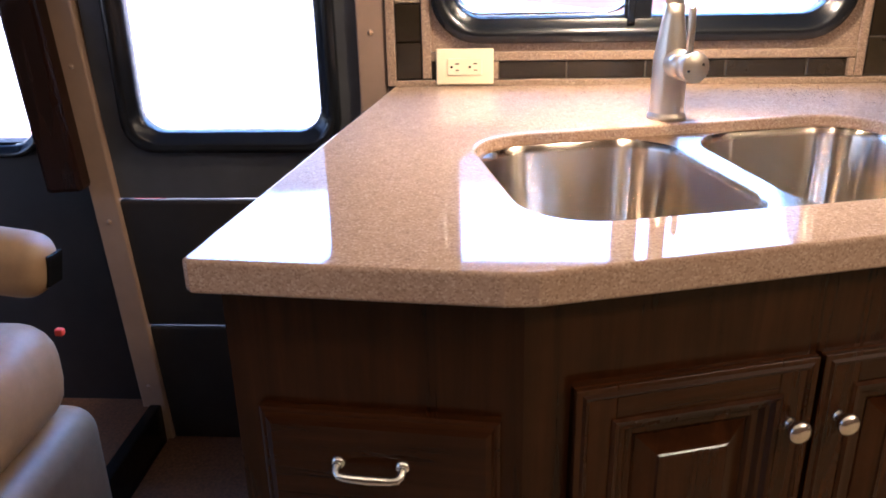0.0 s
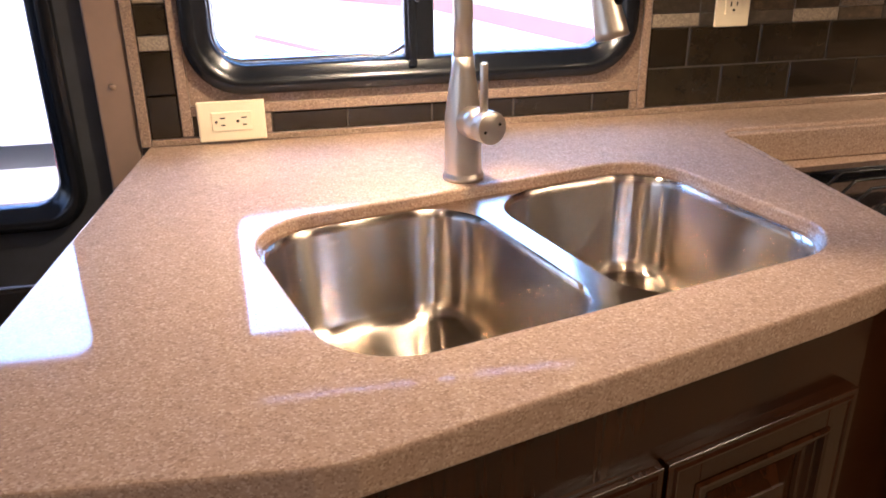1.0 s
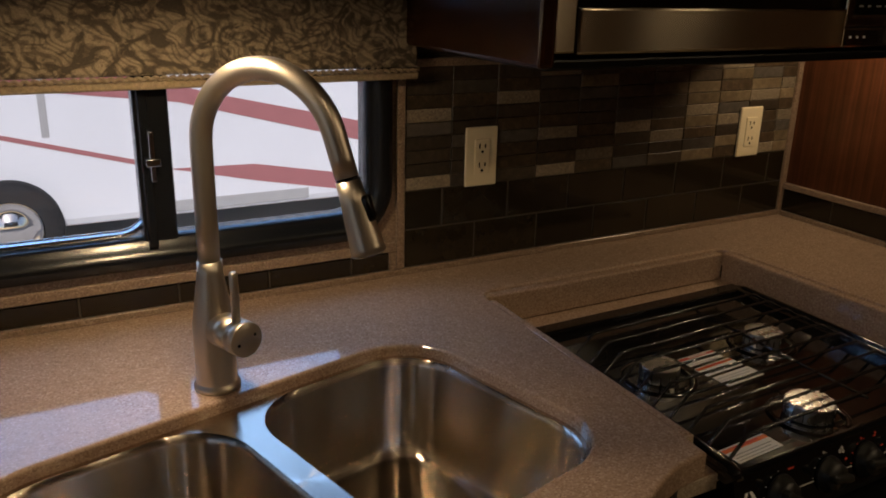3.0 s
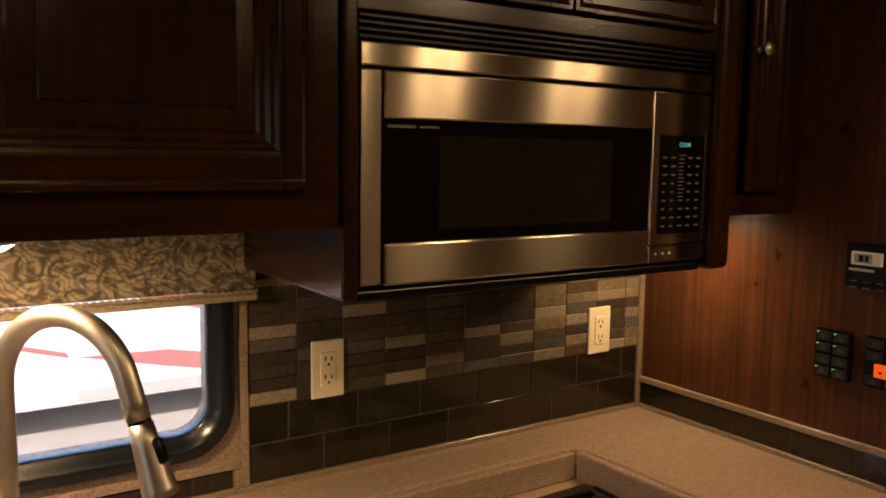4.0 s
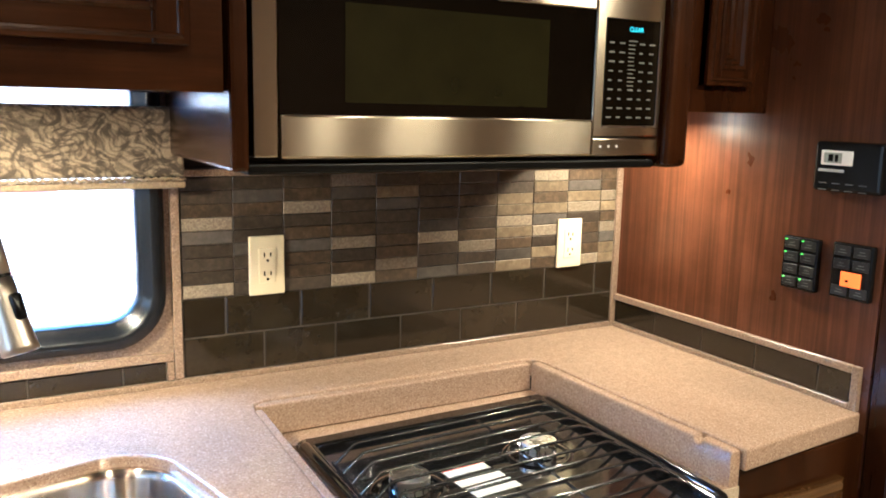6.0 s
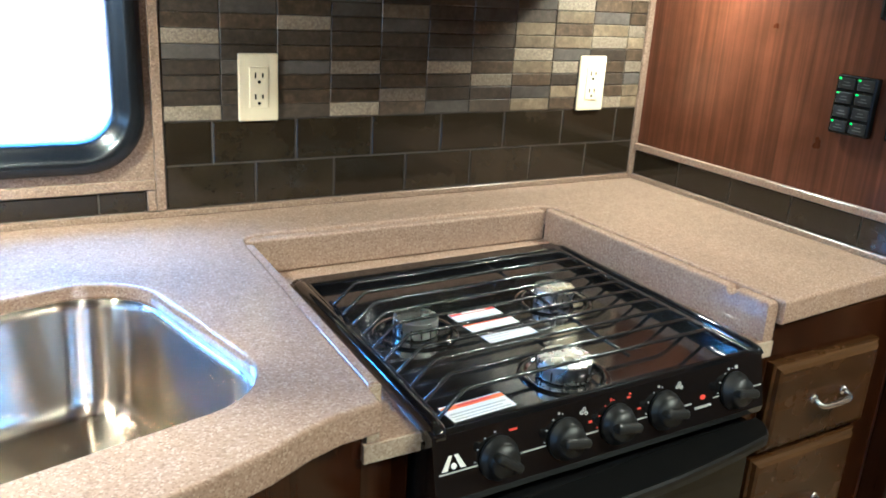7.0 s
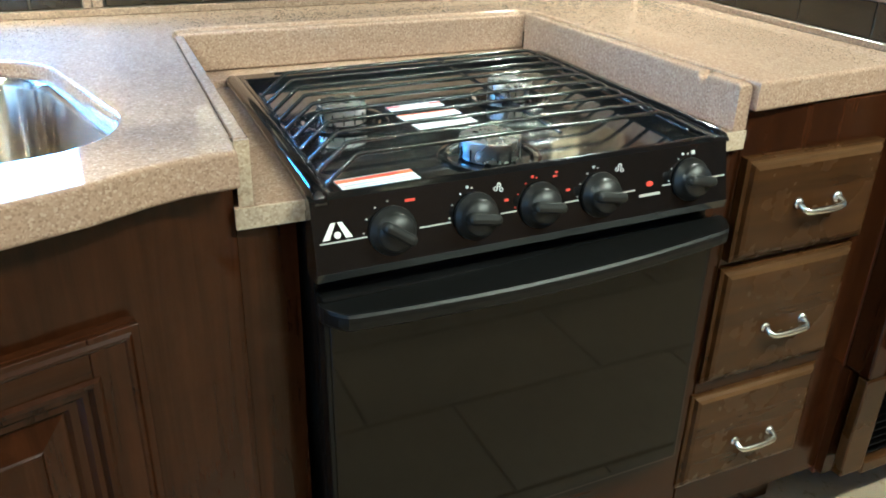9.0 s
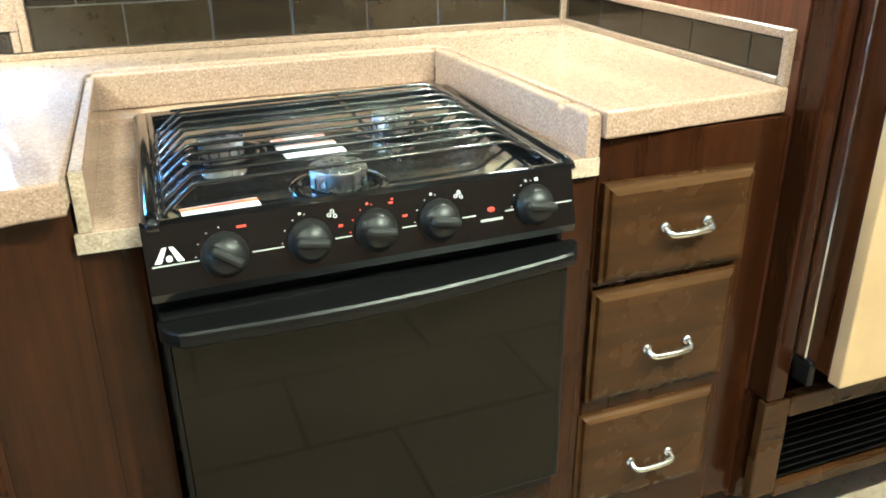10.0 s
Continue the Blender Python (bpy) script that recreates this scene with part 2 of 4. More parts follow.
def box(x0, x1, y0, y1, z0, z1, bevel=0.0, bm=None, seg=2):
    own = bmesh.new()
    bmesh.ops.create_cube(own, size=1.0, matrix=Matrix.LocRotScale(((x0 + x1) / 2, (y0 + y1) / 2, (z0 + z1) / 2), None, (abs(x1 - x0), abs(y1 - y0), abs(z1 - z0))))
    if bevel:
        bmesh.ops.bevel(own, geom=own.edges[:], offset=bevel, segments=seg, affect="EDGES", profile=0.5, clamp_overlap=True)
    if bm is None:
        return own
    join(bm, own)
    return bm


def join(bm, other, m=None):
    if m is not None:
        bmesh.ops.transform(other, matrix=m, verts=other.verts)
    me = bpy.data.meshes.new("join")
    other.to_mesh(me)
    other.free()
    bm.from_mesh(me)
    bpy.data.meshes.remove(me)


def moved(bm, m):
    bmesh.ops.transform(bm, matrix=m, verts=bm.verts)
    return bm


def lathe(profile, segs=32, m=None):
    """A turned solid from (radius, height) pairs, about z."""
    bm = bmesh.new()
    rings = []
    for r, z in profile:
        if r < 1e-6:
            rings.append([bm.verts.new((0, 0, z))])
        else:
            rings.append([bm.verts.new((r * math.cos(2 * math.pi * i / segs), r * math.sin(2 * math.pi * i / segs), z)) for i in range(segs)])
    for a, b in zip(rings, rings[1:]):
        for i in range(segs):
            k = (i + 1) % segs
            q = [a[i % len(a)], a[k % len(a)], b[k % len(b)], b[i % len(b)]]
            q = list(dict.fromkeys(q))
            if len(q) > 2:
                bm.faces.new(q)
    bmesh.ops.recalc_face_normals(bm, faces=bm.faces)
    return moved(bm, m) if m is not None else bm


def tube(points, radius, segs=12, closed=False, radii=None):
    """A round bar along points."""
    pts = [Vector(p) for p in points]
    bm, rings, up = bmesh.new(), [], None
    for i, p in enumerate(pts):
        if closed:
            d = (pts[(i + 1) % len(pts)] - pts[i - 1]).normalized()
        else:
            d = (pts[min(i + 1, len(pts) - 1)] - pts[max(i - 1, 0)]).normalized()
        if up is None:
            up = d.orthogonal().normalized()
        up = (up - d * up.dot(d)).normalized()
        side = d.cross(up)
        r = radii[i] if radii else radius
        rings.append([bm.verts.new(p + r * (math.cos(2 * math.pi * k / segs) * up + math.sin(2 * math.pi * k / segs) * side)) for k in range(segs)])
    pairs = list(zip(rings, rings[1:])) + ([(rings[-1], rings[0])] if closed else [])
    for a, b in pairs:
        for k in range(segs):
            bm.faces.new((a[k], a[(k + 1) % segs], b[(k + 1) % segs], b[k]))
    if not closed:
        bm.faces.new(rings[0][::-1])
        bm.faces.new(rings[-1])
    bmesh.ops.recalc_face_normals(bm, faces=bm.faces)
    return bm


def rounded(w, h, r, n=8):
    """A rounded rectangle about the origin, as 2D points."""
    out = []
    for cx, cy, a0 in ((w / 2 - r, h / 2 - r, 0), (-w / 2 + r, h / 2 - r, 90), (-w / 2 + r, -h / 2 + r, 180), (w / 2 - r, -h / 2 + r, 270)):
        for i in range(n + 1):
            a = radians(a0 + 90 * i / n)
            out.append((cx + r * math.cos(a), cy + r * math.sin(a)))
    return out


def slab(outer, holes, z0, z1, bevel=0.0):
    """A plate with holes, from 2D loops, z0 to z1."""
    bm = bmesh.new()
    edges = []
    for loop in [outer] + list(holes):
        vs = [bm.verts.new((x, y, z0)) for x, y in loop]
        edges += [bm.edges.new((vs[i], vs[(i + 1) % len(vs)])) for i in range(len(vs))]
    bmesh.ops.triangle_fill(bm, use_beauty=True, use_dissolve=False, edges=edges)
    ex = bmesh.ops.extrude_face_region(bm, geom=bm.faces[:])
    bmesh.ops.translate(bm, vec=(0, 0, z1 - z0), verts=[g for g in ex["geom"] if isinstance(g, bmesh.types.BMVert)])
    bmesh.ops.recalc_face_normals(bm, faces=bm.faces)
    if bevel:
        sharp = [e for e in bm.edges if len(e.link_faces) == 2 and e.calc_face_angle(0) > 1.2 and abs(e.verts[0].co.z - e.verts[1].co.z) < 1e-5]
        bmesh.ops.bevel(bm, geom=sharp, offset=bevel, segments=3, affect="EDGES", profile=0.5, clamp_overlap=True)
    return bm


def ring_frame(outer, inner, y0, y1):
    """A frame in the xz plane between two loops with equal counts, from y0 (front) to y1."""
    bm = bmesh.new()
    rows = [[bm.verts.new((x, y, z)) for x, z in loop] for loop, y in ((outer, y1), (outer, y0 + 0.006), ([(o[0] * 0.93 + i[0] * 0.07, o[1] * 0.93 + i[1] * 0.07) for o, i in zip(outer, inner)], y0),
                                                                         ([(o[0] * 0.45 + i[0] * 0.55, o[1] * 0.45 + i[1] * 0.55) for o, i in zip(outer, inner)], y0),
                                                                         ([(o[0] * 0.4 + i[0] * 0.6, o[1] * 0.4 + i[1] * 0.6) for o, i in zip(outer, inner)], y0 + 0.008),
                                                                         ([(o[0] * 0.12 + i[0] * 0.88, o[1] * 0.12 + i[1] * 0.88) for o, i in zip(outer, inner)], y0 + 0.01),
                                                                         (inner, y0 + 0.018), (inner, y1))]
    c = len(outer)
    for a, b in list(zip(rows, rows[1:])) + [(rows[-1], rows[0])]:
        for i in range(c):
            bm.faces.new((a[i], a[(i + 1) % c], b[(i + 1) % c], b[i]))
    bmesh.ops.recalc_face_normals(bm, faces=bm.faces)
    return bm


def at2(loop, cx, cy, turn=0.0):
    c, s = math.cos(radians(turn)), math.sin(radians(turn))
    return [(cx + x * c - y * s, cy + x * s + y * c) for x, y in loop]


def text(name, words, size, m, mat, parent):
    cu = bpy.data.curves.new(name, "FONT")
    cu.body, cu.size, cu.extrude, cu.align_x, cu.align_y = words, size, 0.0002, "LEFT", "CENTER"
    cu.materials.append(mat)
    ob = new(name, cu)
    ob.matrix_world = m
    ob.parent = parent
    return ob

# ---------------------------------------------------------------- the shell


def structure(name, bm, mat, label, category, smooth=False):
    return tagged(part(name, bm, mat, None, label, smooth), label, category, "", "structure")


X0, X1, Y0 = -2.6, 3.3, -1.15
OUT = WALL_Y + 0.07
structure("floor", box(X0, X1, Y0, OUT, FLOOR_Z - 0.06, FLOOR_Z - 0.004), DARK_GROUT, "dark joints between the beige floor tiles", "floor")
structure("ceiling", box(X0, X1, Y0, OUT, CEIL_Z, CEIL_Z + 0.06), CEILING, "plain off-white ceiling", "ceiling")
structure("wall_far", box(X0, X1, Y0 - 0.06, Y0, FLOOR_Z - 0.06, CEIL_Z), ROOM, "dark brown wood wall across the aisle", "wall")
structure("wall_rear", box(X1, X1 + 0.06, Y0, OUT, FLOOR_Z - 0.06, CEIL_Z), ROOM, "dark brown wood wall at the rear", "wall")
bm = box(X0 - 0.06, X0, Y0, OUT, FLOOR_Z - 0.06, 0.85)
box(X0 - 0.06, X0, Y0, OUT, 1.85, CEIL_Z, 0, bm)
structure("wall_front", bm, DOOR_DARK, "dark dashboard wall below and above the windscreen", "wall")


def wall_plate(x0, x1, z0, z1, holes, y0, y1):
    """An upright plate in the back wall's plane with holes, as a slab turned upright."""
    b = slab([(x0, z0), (x1, z0), (x1, z1), (x0, z1)], holes, 0, y1 - y0)
    return moved(b, Matrix(((1, 0, 0, 0), (0, 0, -1, y1), (0, 1, 0, 0), (0, 0, 0, 1))))


WIN = (0.375, 1.27, 0.806, 0.546)     # window: centre x, z, width, height
WIN_OUT = at2(rounded(WIN[2], WIN[3], 0.095), WIN[0], WIN[1])
WIN_IN = at2(rounded(WIN[2] - 0.095, WIN[3] - 0.095, 0.055), WIN[0], WIN[1] + 0.002)
DW_OUT = at2(rounded(0.47, 0.585, 0.07), -0.455, 1.0675)
DW_IN = at2(rounded(0.385, 0.5, 0.05), -0.455, 1.07)
CW_IN = at2(rounded(0.72, 0.5, 0.06), -1.255, 1.035)
CW_OUT = at2(rounded(0.77, 0.55, 0.08), -1.255, 1.035)
structure("wall_back", wall_plate(-0.118, X1, FLOOR_Z - 0.06, CEIL_Z, [at2(rounded(WIN[2] - 0.05, WIN[3] - 0.05, 0.07), WIN[0], WIN[1])], WALL_Y, OUT), GROUT,
          "tiled kitchen back wall with grey grout", "wall")
structure("wall_side", wall_plate(X0, -0.118, FLOOR_Z - 0.3, CEIL_Z, [[(-0.735, -0.2), (-0.183, -0.2), (-0.183, 1.88), (-0.735, 1.88)], CW_IN], WALL_Y + 0.03, OUT + 0.03), DOOR_DARK,
          "dark side wall beside the driving seats", "wall")

# wood panel wall at the end of the kitchen, with the refrigerator cabinet behind it
structure("wall_panel", box(PANEL_X, PANEL_X + 0.02, 1.036, WALL_Y + 0.03, FLOOR_Z + 0.12, CEIL_Z), PANEL, "red-brown wood grain panel wall", "wall")

# ---------------------------------------------------------------- kitchen window
win = tagged(new("window_1"), "black framed sliding kitchen window with rounded corners", "window", "", "structure")
part("window_frame", ring_frame(WIN_OUT, WIN_IN, WALL_Y - 0.022, WALL_Y + 0.03), FRAME, win, smooth=True)
bm = box(0.345, 0.398, WALL_Y - 0.012, WALL_Y + 0.02, 1.03, 1.51, 0.004)
box(0.351, 0.366, WALL_Y - 0.018, WALL_Y - 0.01, 1.03, 1.51, 0.003, bm)
part("mullion", bm, FRAME, win)
bm = box(0.362, 0.37, WALL_Y - 0.028, WALL_Y - 0.016, 1.14, 1.22, 0.002)
box(0.355, 0.377, WALL_Y - 0.034, WALL_Y - 0.026, 1.165, 1.178, 0.002, bm)
part("latch", bm, CHROME, win, "small metal latch")
bm = ring_frame(at2(rounded(0.345, 0.448, 0.05), 0.19, 1.272), at2(rounded(0.327, 0.43, 0.042), 0.19, 1.272), WALL_Y + 0.0, WALL_Y + 0.016)
part("sash", bm, CHROME, win, "pale metal sliding sash", True)
for a, b, y in ((0.02, 0.36, 0.012), (0.39, 0.735, 0.024)):
    pane = part("pane", box(a, b, WALL_Y + y, WALL_Y + y + 0.003, 1.035, 1.5), GLASS, win)
    pane.visible_shadow = False

val = empty("window_valance", "brown and tan scroll-patterned fabric valance above the window", "valance")
part("fabric_front", box(-0.06, 0.81, WALL_Y - 0.05, WALL_Y - 0.028, 1.305, 1.425, 0.006), FABRIC, val)
part("hem", box(-0.06, 0.811, WALL_Y - 0.052, WALL_Y - 0.026, 1.285, 1.298, 0.004), HEM, val, "plain tan hem")
pts = [(-0.06 + 0.87 * i / 260, WALL_Y - 0.053 + 0.0018 * math.cos(i * 1.7), 1.3015 + 0.0018 * math.sin(i * 1.7)) for i in range(261)]
part("rope_trim", tube(pts, 0.0034, 6), HEM, val, "twisted rope trim", True)

# ---------------------------------------------------------------- stone strips round the tiles
strips = tagged(new("trim"), "speckled tan solid-surface strips edging the tiles", "trim", "", "structure")


def strip(x0, x1, y0, y1, z0, z1):
    part("strip", box(x0, x1, y0, y1, z0, z1, 0.0015, seg=1), TRIM, strips)


F = WALL_Y - 0.012
strip(-0.117, -0.099, F, WALL_Y, TOP_Z, 1.44)
strip(-0.046, -0.028, F, WALL_Y, TOP_Z + 0.0145, 1.44)
strip(-0.099, 1.828, F, WALL_Y, TOP_Z, TOP_Z + 0.0115)
strip(-0.028, 0.789, F, WALL_Y, 0.963, 0.98)
strip(0.092, 0.105, F, WALL_Y, TOP_Z + 0.0125, 0.962)
strip(0.776, 0.789, F, WALL_Y, TOP_Z + 0.0125, 0.962)
strip(0.79, 0.806, F, WALL_Y, TOP_Z + 0.0125, 1.3)
strip(0.807, 1.828, F, WALL_Y, 1.301, 1.316)
strip(1.829, 1.8455, F, WALL_Y, TOP_Z, 1.316)
G = PANEL_X - 0.012
strip(G, PANEL_X, 1.066, F - 0.001, 0.981, 0.995)
strip(G, PANEL_X, 1.066, F - 0.001, TOP_Z, TOP_Z + 0.011)
strip(G, PANEL_X, 1.05, 1.065, TOP_Z, 0.995)
# stone surround between window frame and strips
structure("window_surround", wall_plate(-0.0275, 0.7895, 0.9805, 1.57, [at2(rounded(WIN[2] - 0.06, WIN[3] - 0.06, 0.07), WIN[0], WIN[1])], WALL_Y - 0.006, WALL_Y), TRIM,
          "brown speckled solid surface round the window", "trim")

# ---------------------------------------------------------------- worktop, recess and sink
SINK_C, SINK_T = (0.4235, 1.1765), 13.8
SINK_HOLE = at2(rounded(0.664, 0.402, 0.094), *SINK_C, SINK_T)
outline = [(-0.104, WALL_Y), (-0.214, 0.808), (-0.207, 0.801), (0.112, 0.773), (0.146, 0.775), (0.44, 0.858), (0.66, 0.922), (0.735, 0.947), (0.785, 0.972), (0.82, 0.984), (0.866, 0.99),
           (0.869, 1.04), (0.885, 1.52), (0.893, 1.552), (0.915, 1.568), (1.475, 1.568), (1.493, 1.56), (1.503, 1.535), (1.521, 1.02), (1.838, 1.043), (PANEL_X, 1.05), (PANEL_X, WALL_Y)]
top = empty("worktop", "glossy speckled tan solid-surface kitchen worktop", "worktop")
part("slab", slab(outline, [SINK_HOLE], TOP_Z - 0.038, TOP_Z, 0.0045), COUNTER, top)
# sunken shelf under the cooker, with its upstands
bm = slab([(0.884, 1.491), (0.884, 1.556), (1.502, 1.556), (1.518, 1.03), (1.452, 1.03), (1.458, 1.491)], [], 0.826, 0.851, 0.0015)
part("ledge", slab([(0.865, 1.03), (0.8835, 1.49), (0.962, 1.49), (0.939, 1.03)], [], 0.818, 0.841, 0.0015), COUNTER, top, "sunken stone ledge beside the cooker")
part("ledge", bm, COUNTER, top, "sunken stone ledge beside the cooker")
part("sawn_end", slab([(0.8652, 1.0265), (0.9388, 1.0265), (0.9388, 1.0295), (0.8652, 1.0295)], [], 0.8183, 0.8407), CUT, top, "pale sawn end of the ledge")
part("sawn_end", slab([(1.4522, 1.0265), (1.5178, 1.0265), (1.5178, 1.0295), (1.4522, 1.0295)], [], 0.8263, 0.8507), CUT, top, "pale sawn end of the ledge")
part("sawn_end", slab([(0.8702, 1.0305), (0.8848, 1.0305), (0.8848, 1.0335), (0.8702, 1.0335)], [], 0.8415, TOP_Z - 0.004), CUT, top, "pale sawn end of the upstand")
part("upstand", slab([(0.8705, 1.034), (0.885, 1.034), (0.8995, 1.53), (0.8868, 1.53)], [], 0.8415, TOP_Z - 0.003, 0.002), COUNTER, top)
part("upstand", slab([(0.893, 1.546), (1.48, 1.546), (1.48, 1.5675), (0.893, 1.5675)], [], 0.8515, TOP_Z - 0.004, 0.004), COUNTER, top)
stops = [1.03, 1.0315, 1.035, 1.06] + [1.098 - 0.009 * math.cos(radians(k)) for k in range(0, 181, 20)] + [1.2, 1.35, 1.544]
bm, rows = bmesh.new(), []
for y in stops:
    dip = 0.0095 * math.sqrt(max(0.0, 1 - ((y - 1.098) / 0.009) ** 2))
    zt, x = TOP_Z - 0.002 - dip - 0.003 * max(0.0, 1 - (y - 1.03) / 0.005), 1.53 - 0.0317 * y
    rows.append([bm.verts.new((x + dx, y, zt - dz)) for dx, dz in ((0.0, 0.006), (0.0008, 0.0025), (0.0028, 0.0006), (0.006, 0.0), (0.015, 0.0), (0.0185, 0.0006), (0.0202, 0.0025), (0.021, 0.006))] + [bm.verts.new((x + dx, y, 0.8515)) for dx in (0.021, 0.0)])
for p, q in zip(rows, rows[1:]):
    for k in range(10):
        bm.faces.new((p[k], p[(k + 1) % 10], q[(k + 1) % 10], q[k]))
bm.faces.new(rows[0])
bm.faces.new(rows[-1][::-1])
bmesh.ops.recalc_face_normals(bm, faces=bm.faces)
part("upstand", bm, COUNTER, top, "stone upstand with a small bite in its edge")


DRAIN = 0.018    # drains sit a little behind the middle of the bowls


def bowl(cx, cy, w, h, r, depth, turn):
    bm = bmesh.new()
    rings = []
    dx, dy = -DRAIN * math.sin(radians(turn)), DRAIN * math.cos(radians(turn))
    steps = [(0.0, 0.0), (0.003, -0.003), (0.005, -0.012), (0.012, -depth + 0.034), (0.0145, -depth + 0.024), (0.019, -depth + 0.014), (0.027, -depth + 0.0065), (0.038, -depth + 0.003), (0.052, -depth + 0.0015)]
    for inset, z in steps:
        rr = max(0.02, r - inset * 0.55)
        rings.append([bm.verts.new((x, y, TOP_Z - 0.0185 + z)) for x, y in at2(rounded(w - 2 * inset, h - 2 * inset, min(rr, (min(w, h) - 2 * inset) / 2.02), 10), cx, cy, turn)])
    last = [bm.verts.new((x, y, TOP_Z - 0.0185 - depth - 0.003)) for x, y in [(cx + dx + 0.045 * math.cos(a), cy + dy + 0.045 * math.sin(a)) for a in [radians(turn + 45 * (k // 11) * 2 + 90 * (k % 11) / 10) for k in range(44)]]]
    rings.append(last)
    c = len(rings[0])
    for a, b in zip(rings, rings[1:]):
        for i in range(c):
            bm.faces.new((a[i], a[(i + 1) % c], b[(i + 1) % c], b[i]))
    bm.faces.new(rings[-1])
    bmesh.ops.remove_doubles(bm, verts=bm.verts, dist=1e-5)
    bmesh.ops.recalc_face_normals(bm, faces=bm.faces)
    bmesh.ops.reverse_faces(bm, faces=bm.faces)
    return bm


def sink_uv(u, v):
    c, s = math.cos(radians(SINK_T)), math.sin(radians(SINK_T))
    return SINK_C[0] + u * c - v * s, SINK_C[1] + u * s + v * c


sink = empty("double_sink", "brushed stainless steel undermount double bowl sink", "sink")
BOWLS = [(-0.1695, 0.0, 0.311, 0.388), (0.1725, 0.0, 0.305, 0.388)]
flange = [at2(rounded(w, h, 0.09, 10), *sink_uv(u, v), SINK_T) for u, v, w, h in BOWLS]
part("flange", slab(at2(rounded(0.663, 0.401, 0.0935), *SINK_C, SINK_T), flange, TOP_Z - 0.0205, TOP_Z - 0.018), STEEL_SINK, sink)
for u, v, w, h in BOWLS:
    cx, cy = sink_uv(u, v)
    part("bowl", bowl(cx, cy, w, h, 0.09, 0.165, SINK_T), STEEL_SINK, sink, smooth=True)
    zb = TOP_Z - 0.0185 - 0.1675
    cx, cy = sink_uv(u, v + DRAIN)
    d = part("drain", lathe([(0.0, 0.002), (0.03, 0.0015), (0.036, 0.004), (0.046, 0.0045), (0.05, 0.002), (0.05, 0.0)], 40, Matrix.Translation((cx, cy, zb))), CHROME, sink, "chrome drain", True)
    part("strainer", lathe([(0.0, 0.018), (0.006, 0.018), (0.007, 0.006), (0.022, 0.005), (0.024, 0.002), (0.0, 0.002)], 24, Matrix.Translation((cx, cy, zb))), CHROME, d, "chrome strainer", True)

# ---------------------------------------------------------------- tap
tap = empty("kitchen_tap", "brushed nickel pull-down kitchen tap with gooseneck spout", "tap")
TX, TY = 0.381, 1.416
AZ = Vector((0.146, -0.187, 0)).normalized()
part("base", lathe([(0.0, 0.0), (0.031, 0.0), (0.031, 0.007), (0.028, 0.009), (0.0275, 0.012)], 40, Matrix.Translation((TX, TY, TOP_Z))), NICKEL, tap, smooth=True)
part("body", lathe([(0.0275, 0.012), (0.0275, 0.09), (0.0265, 0.1), (0.02, 0.145), (0.0165, 0.165), (0.0162, 0.182), (0.0, 0.184)], 40, Matrix.Translation((TX, TY, TOP_Z))), NICKEL, tap, smooth=True)


def tap_at(d, z):
    return (TX + AZ.x * d, TY + AZ.y * d, z)


R = 0.098
neck = [tap_at(0, z) for z in (1.09, 1.15, 1.2, 1.25)] + [tap_at(R - R * math.cos(radians(a)), 1.25 + R * math.sin(radians(a))) for a in range(8, 165, 6)]
tip = (R - R * math.cos(radians(162)), 1.25 + R * math.sin(radians(162)))
td = (math.sin(radians(18)), -math.cos(radians(18)))
neck += [tap_at(tip[0] + td[0] * s, tip[1] + td[1] * s) for s in (0.015, 0.03, 0.052)]
part("spout", tube(neck, 0.0142, 20), NICKEL, tap, smooth=True)
h0 = Vector(tap_at(tip[0] + td[0] * 0.052, tip[1] + td[1] * 0.052))
hd = Vector((AZ.x * td[0], AZ.y * td[0], td[1])).normalized()
turn = hd.to_track_quat("Z", "Y").to_matrix().to_4x4()
part("collar", lathe([(0.0, 0.0), (0.0135, 0.0), (0.0135, 0.004), (0.0, 0.004)], 28, Matrix.Translation(h0) @ turn), BLACK, tap, "thin black joint ring", True)
part("spray_head", lathe([(0.0, 0.004), (0.0148, 0.004), (0.016, 0.03), (0.0205, 0.085), (0.0212, 0.092), (0.018, 0.094), (0.017, 0.09), (0.0, 0.09)], 32, Matrix.Translation(h0) @ turn), NICKEL, tap, "flared spray head", True)
bt = Matrix.Translation(h0 + hd * 0.04 + Vector((AZ.x, AZ.y, 0.3)).normalized() * 0.0165) @ turn
part("spray_button", moved(box(-0.007, 0.007, -0.006, 0.006, -0.016, 0.016, 0.004), bt), BLACK, tap, "black spray button", True)
CAP0, CAP1 = Vector((TX + 0.006, TY - 0.016, 1.005)), Vector((0.406, 1.344, 1.007))
ct = Matrix.Translation(CAP0) @ (CAP1 - CAP0).to_track_quat("Z", "Y").to_matrix().to_4x4()
L = (CAP1 - CAP0).length
part("valve_body", lathe([(0.0, 0.0), (0.0235, 0.0), (0.0235, L * 0.62), (0.0222, L * 0.63), (0.0222, L * 0.66)], 36, ct), NICKEL, tap, smooth=True)
part("valve_cap", lathe([(0.0, L * 0.66), (0.0235, L * 0.66), (0.0235, L - 0.001), (0.0225, L), (0.0, L)], 36, ct), NICKEL, tap, smooth=True)
for a in (20, 200):
    part("mark", lathe([(0.0, L), (0.0022, L), (0.0022, L + 0.0006), (0.0, L + 0.0006)], 12, ct @ Matrix.Translation((0.013 * math.cos(radians(a)), 0.013 * math.sin(radians(a)), 0))), BLACK, tap)
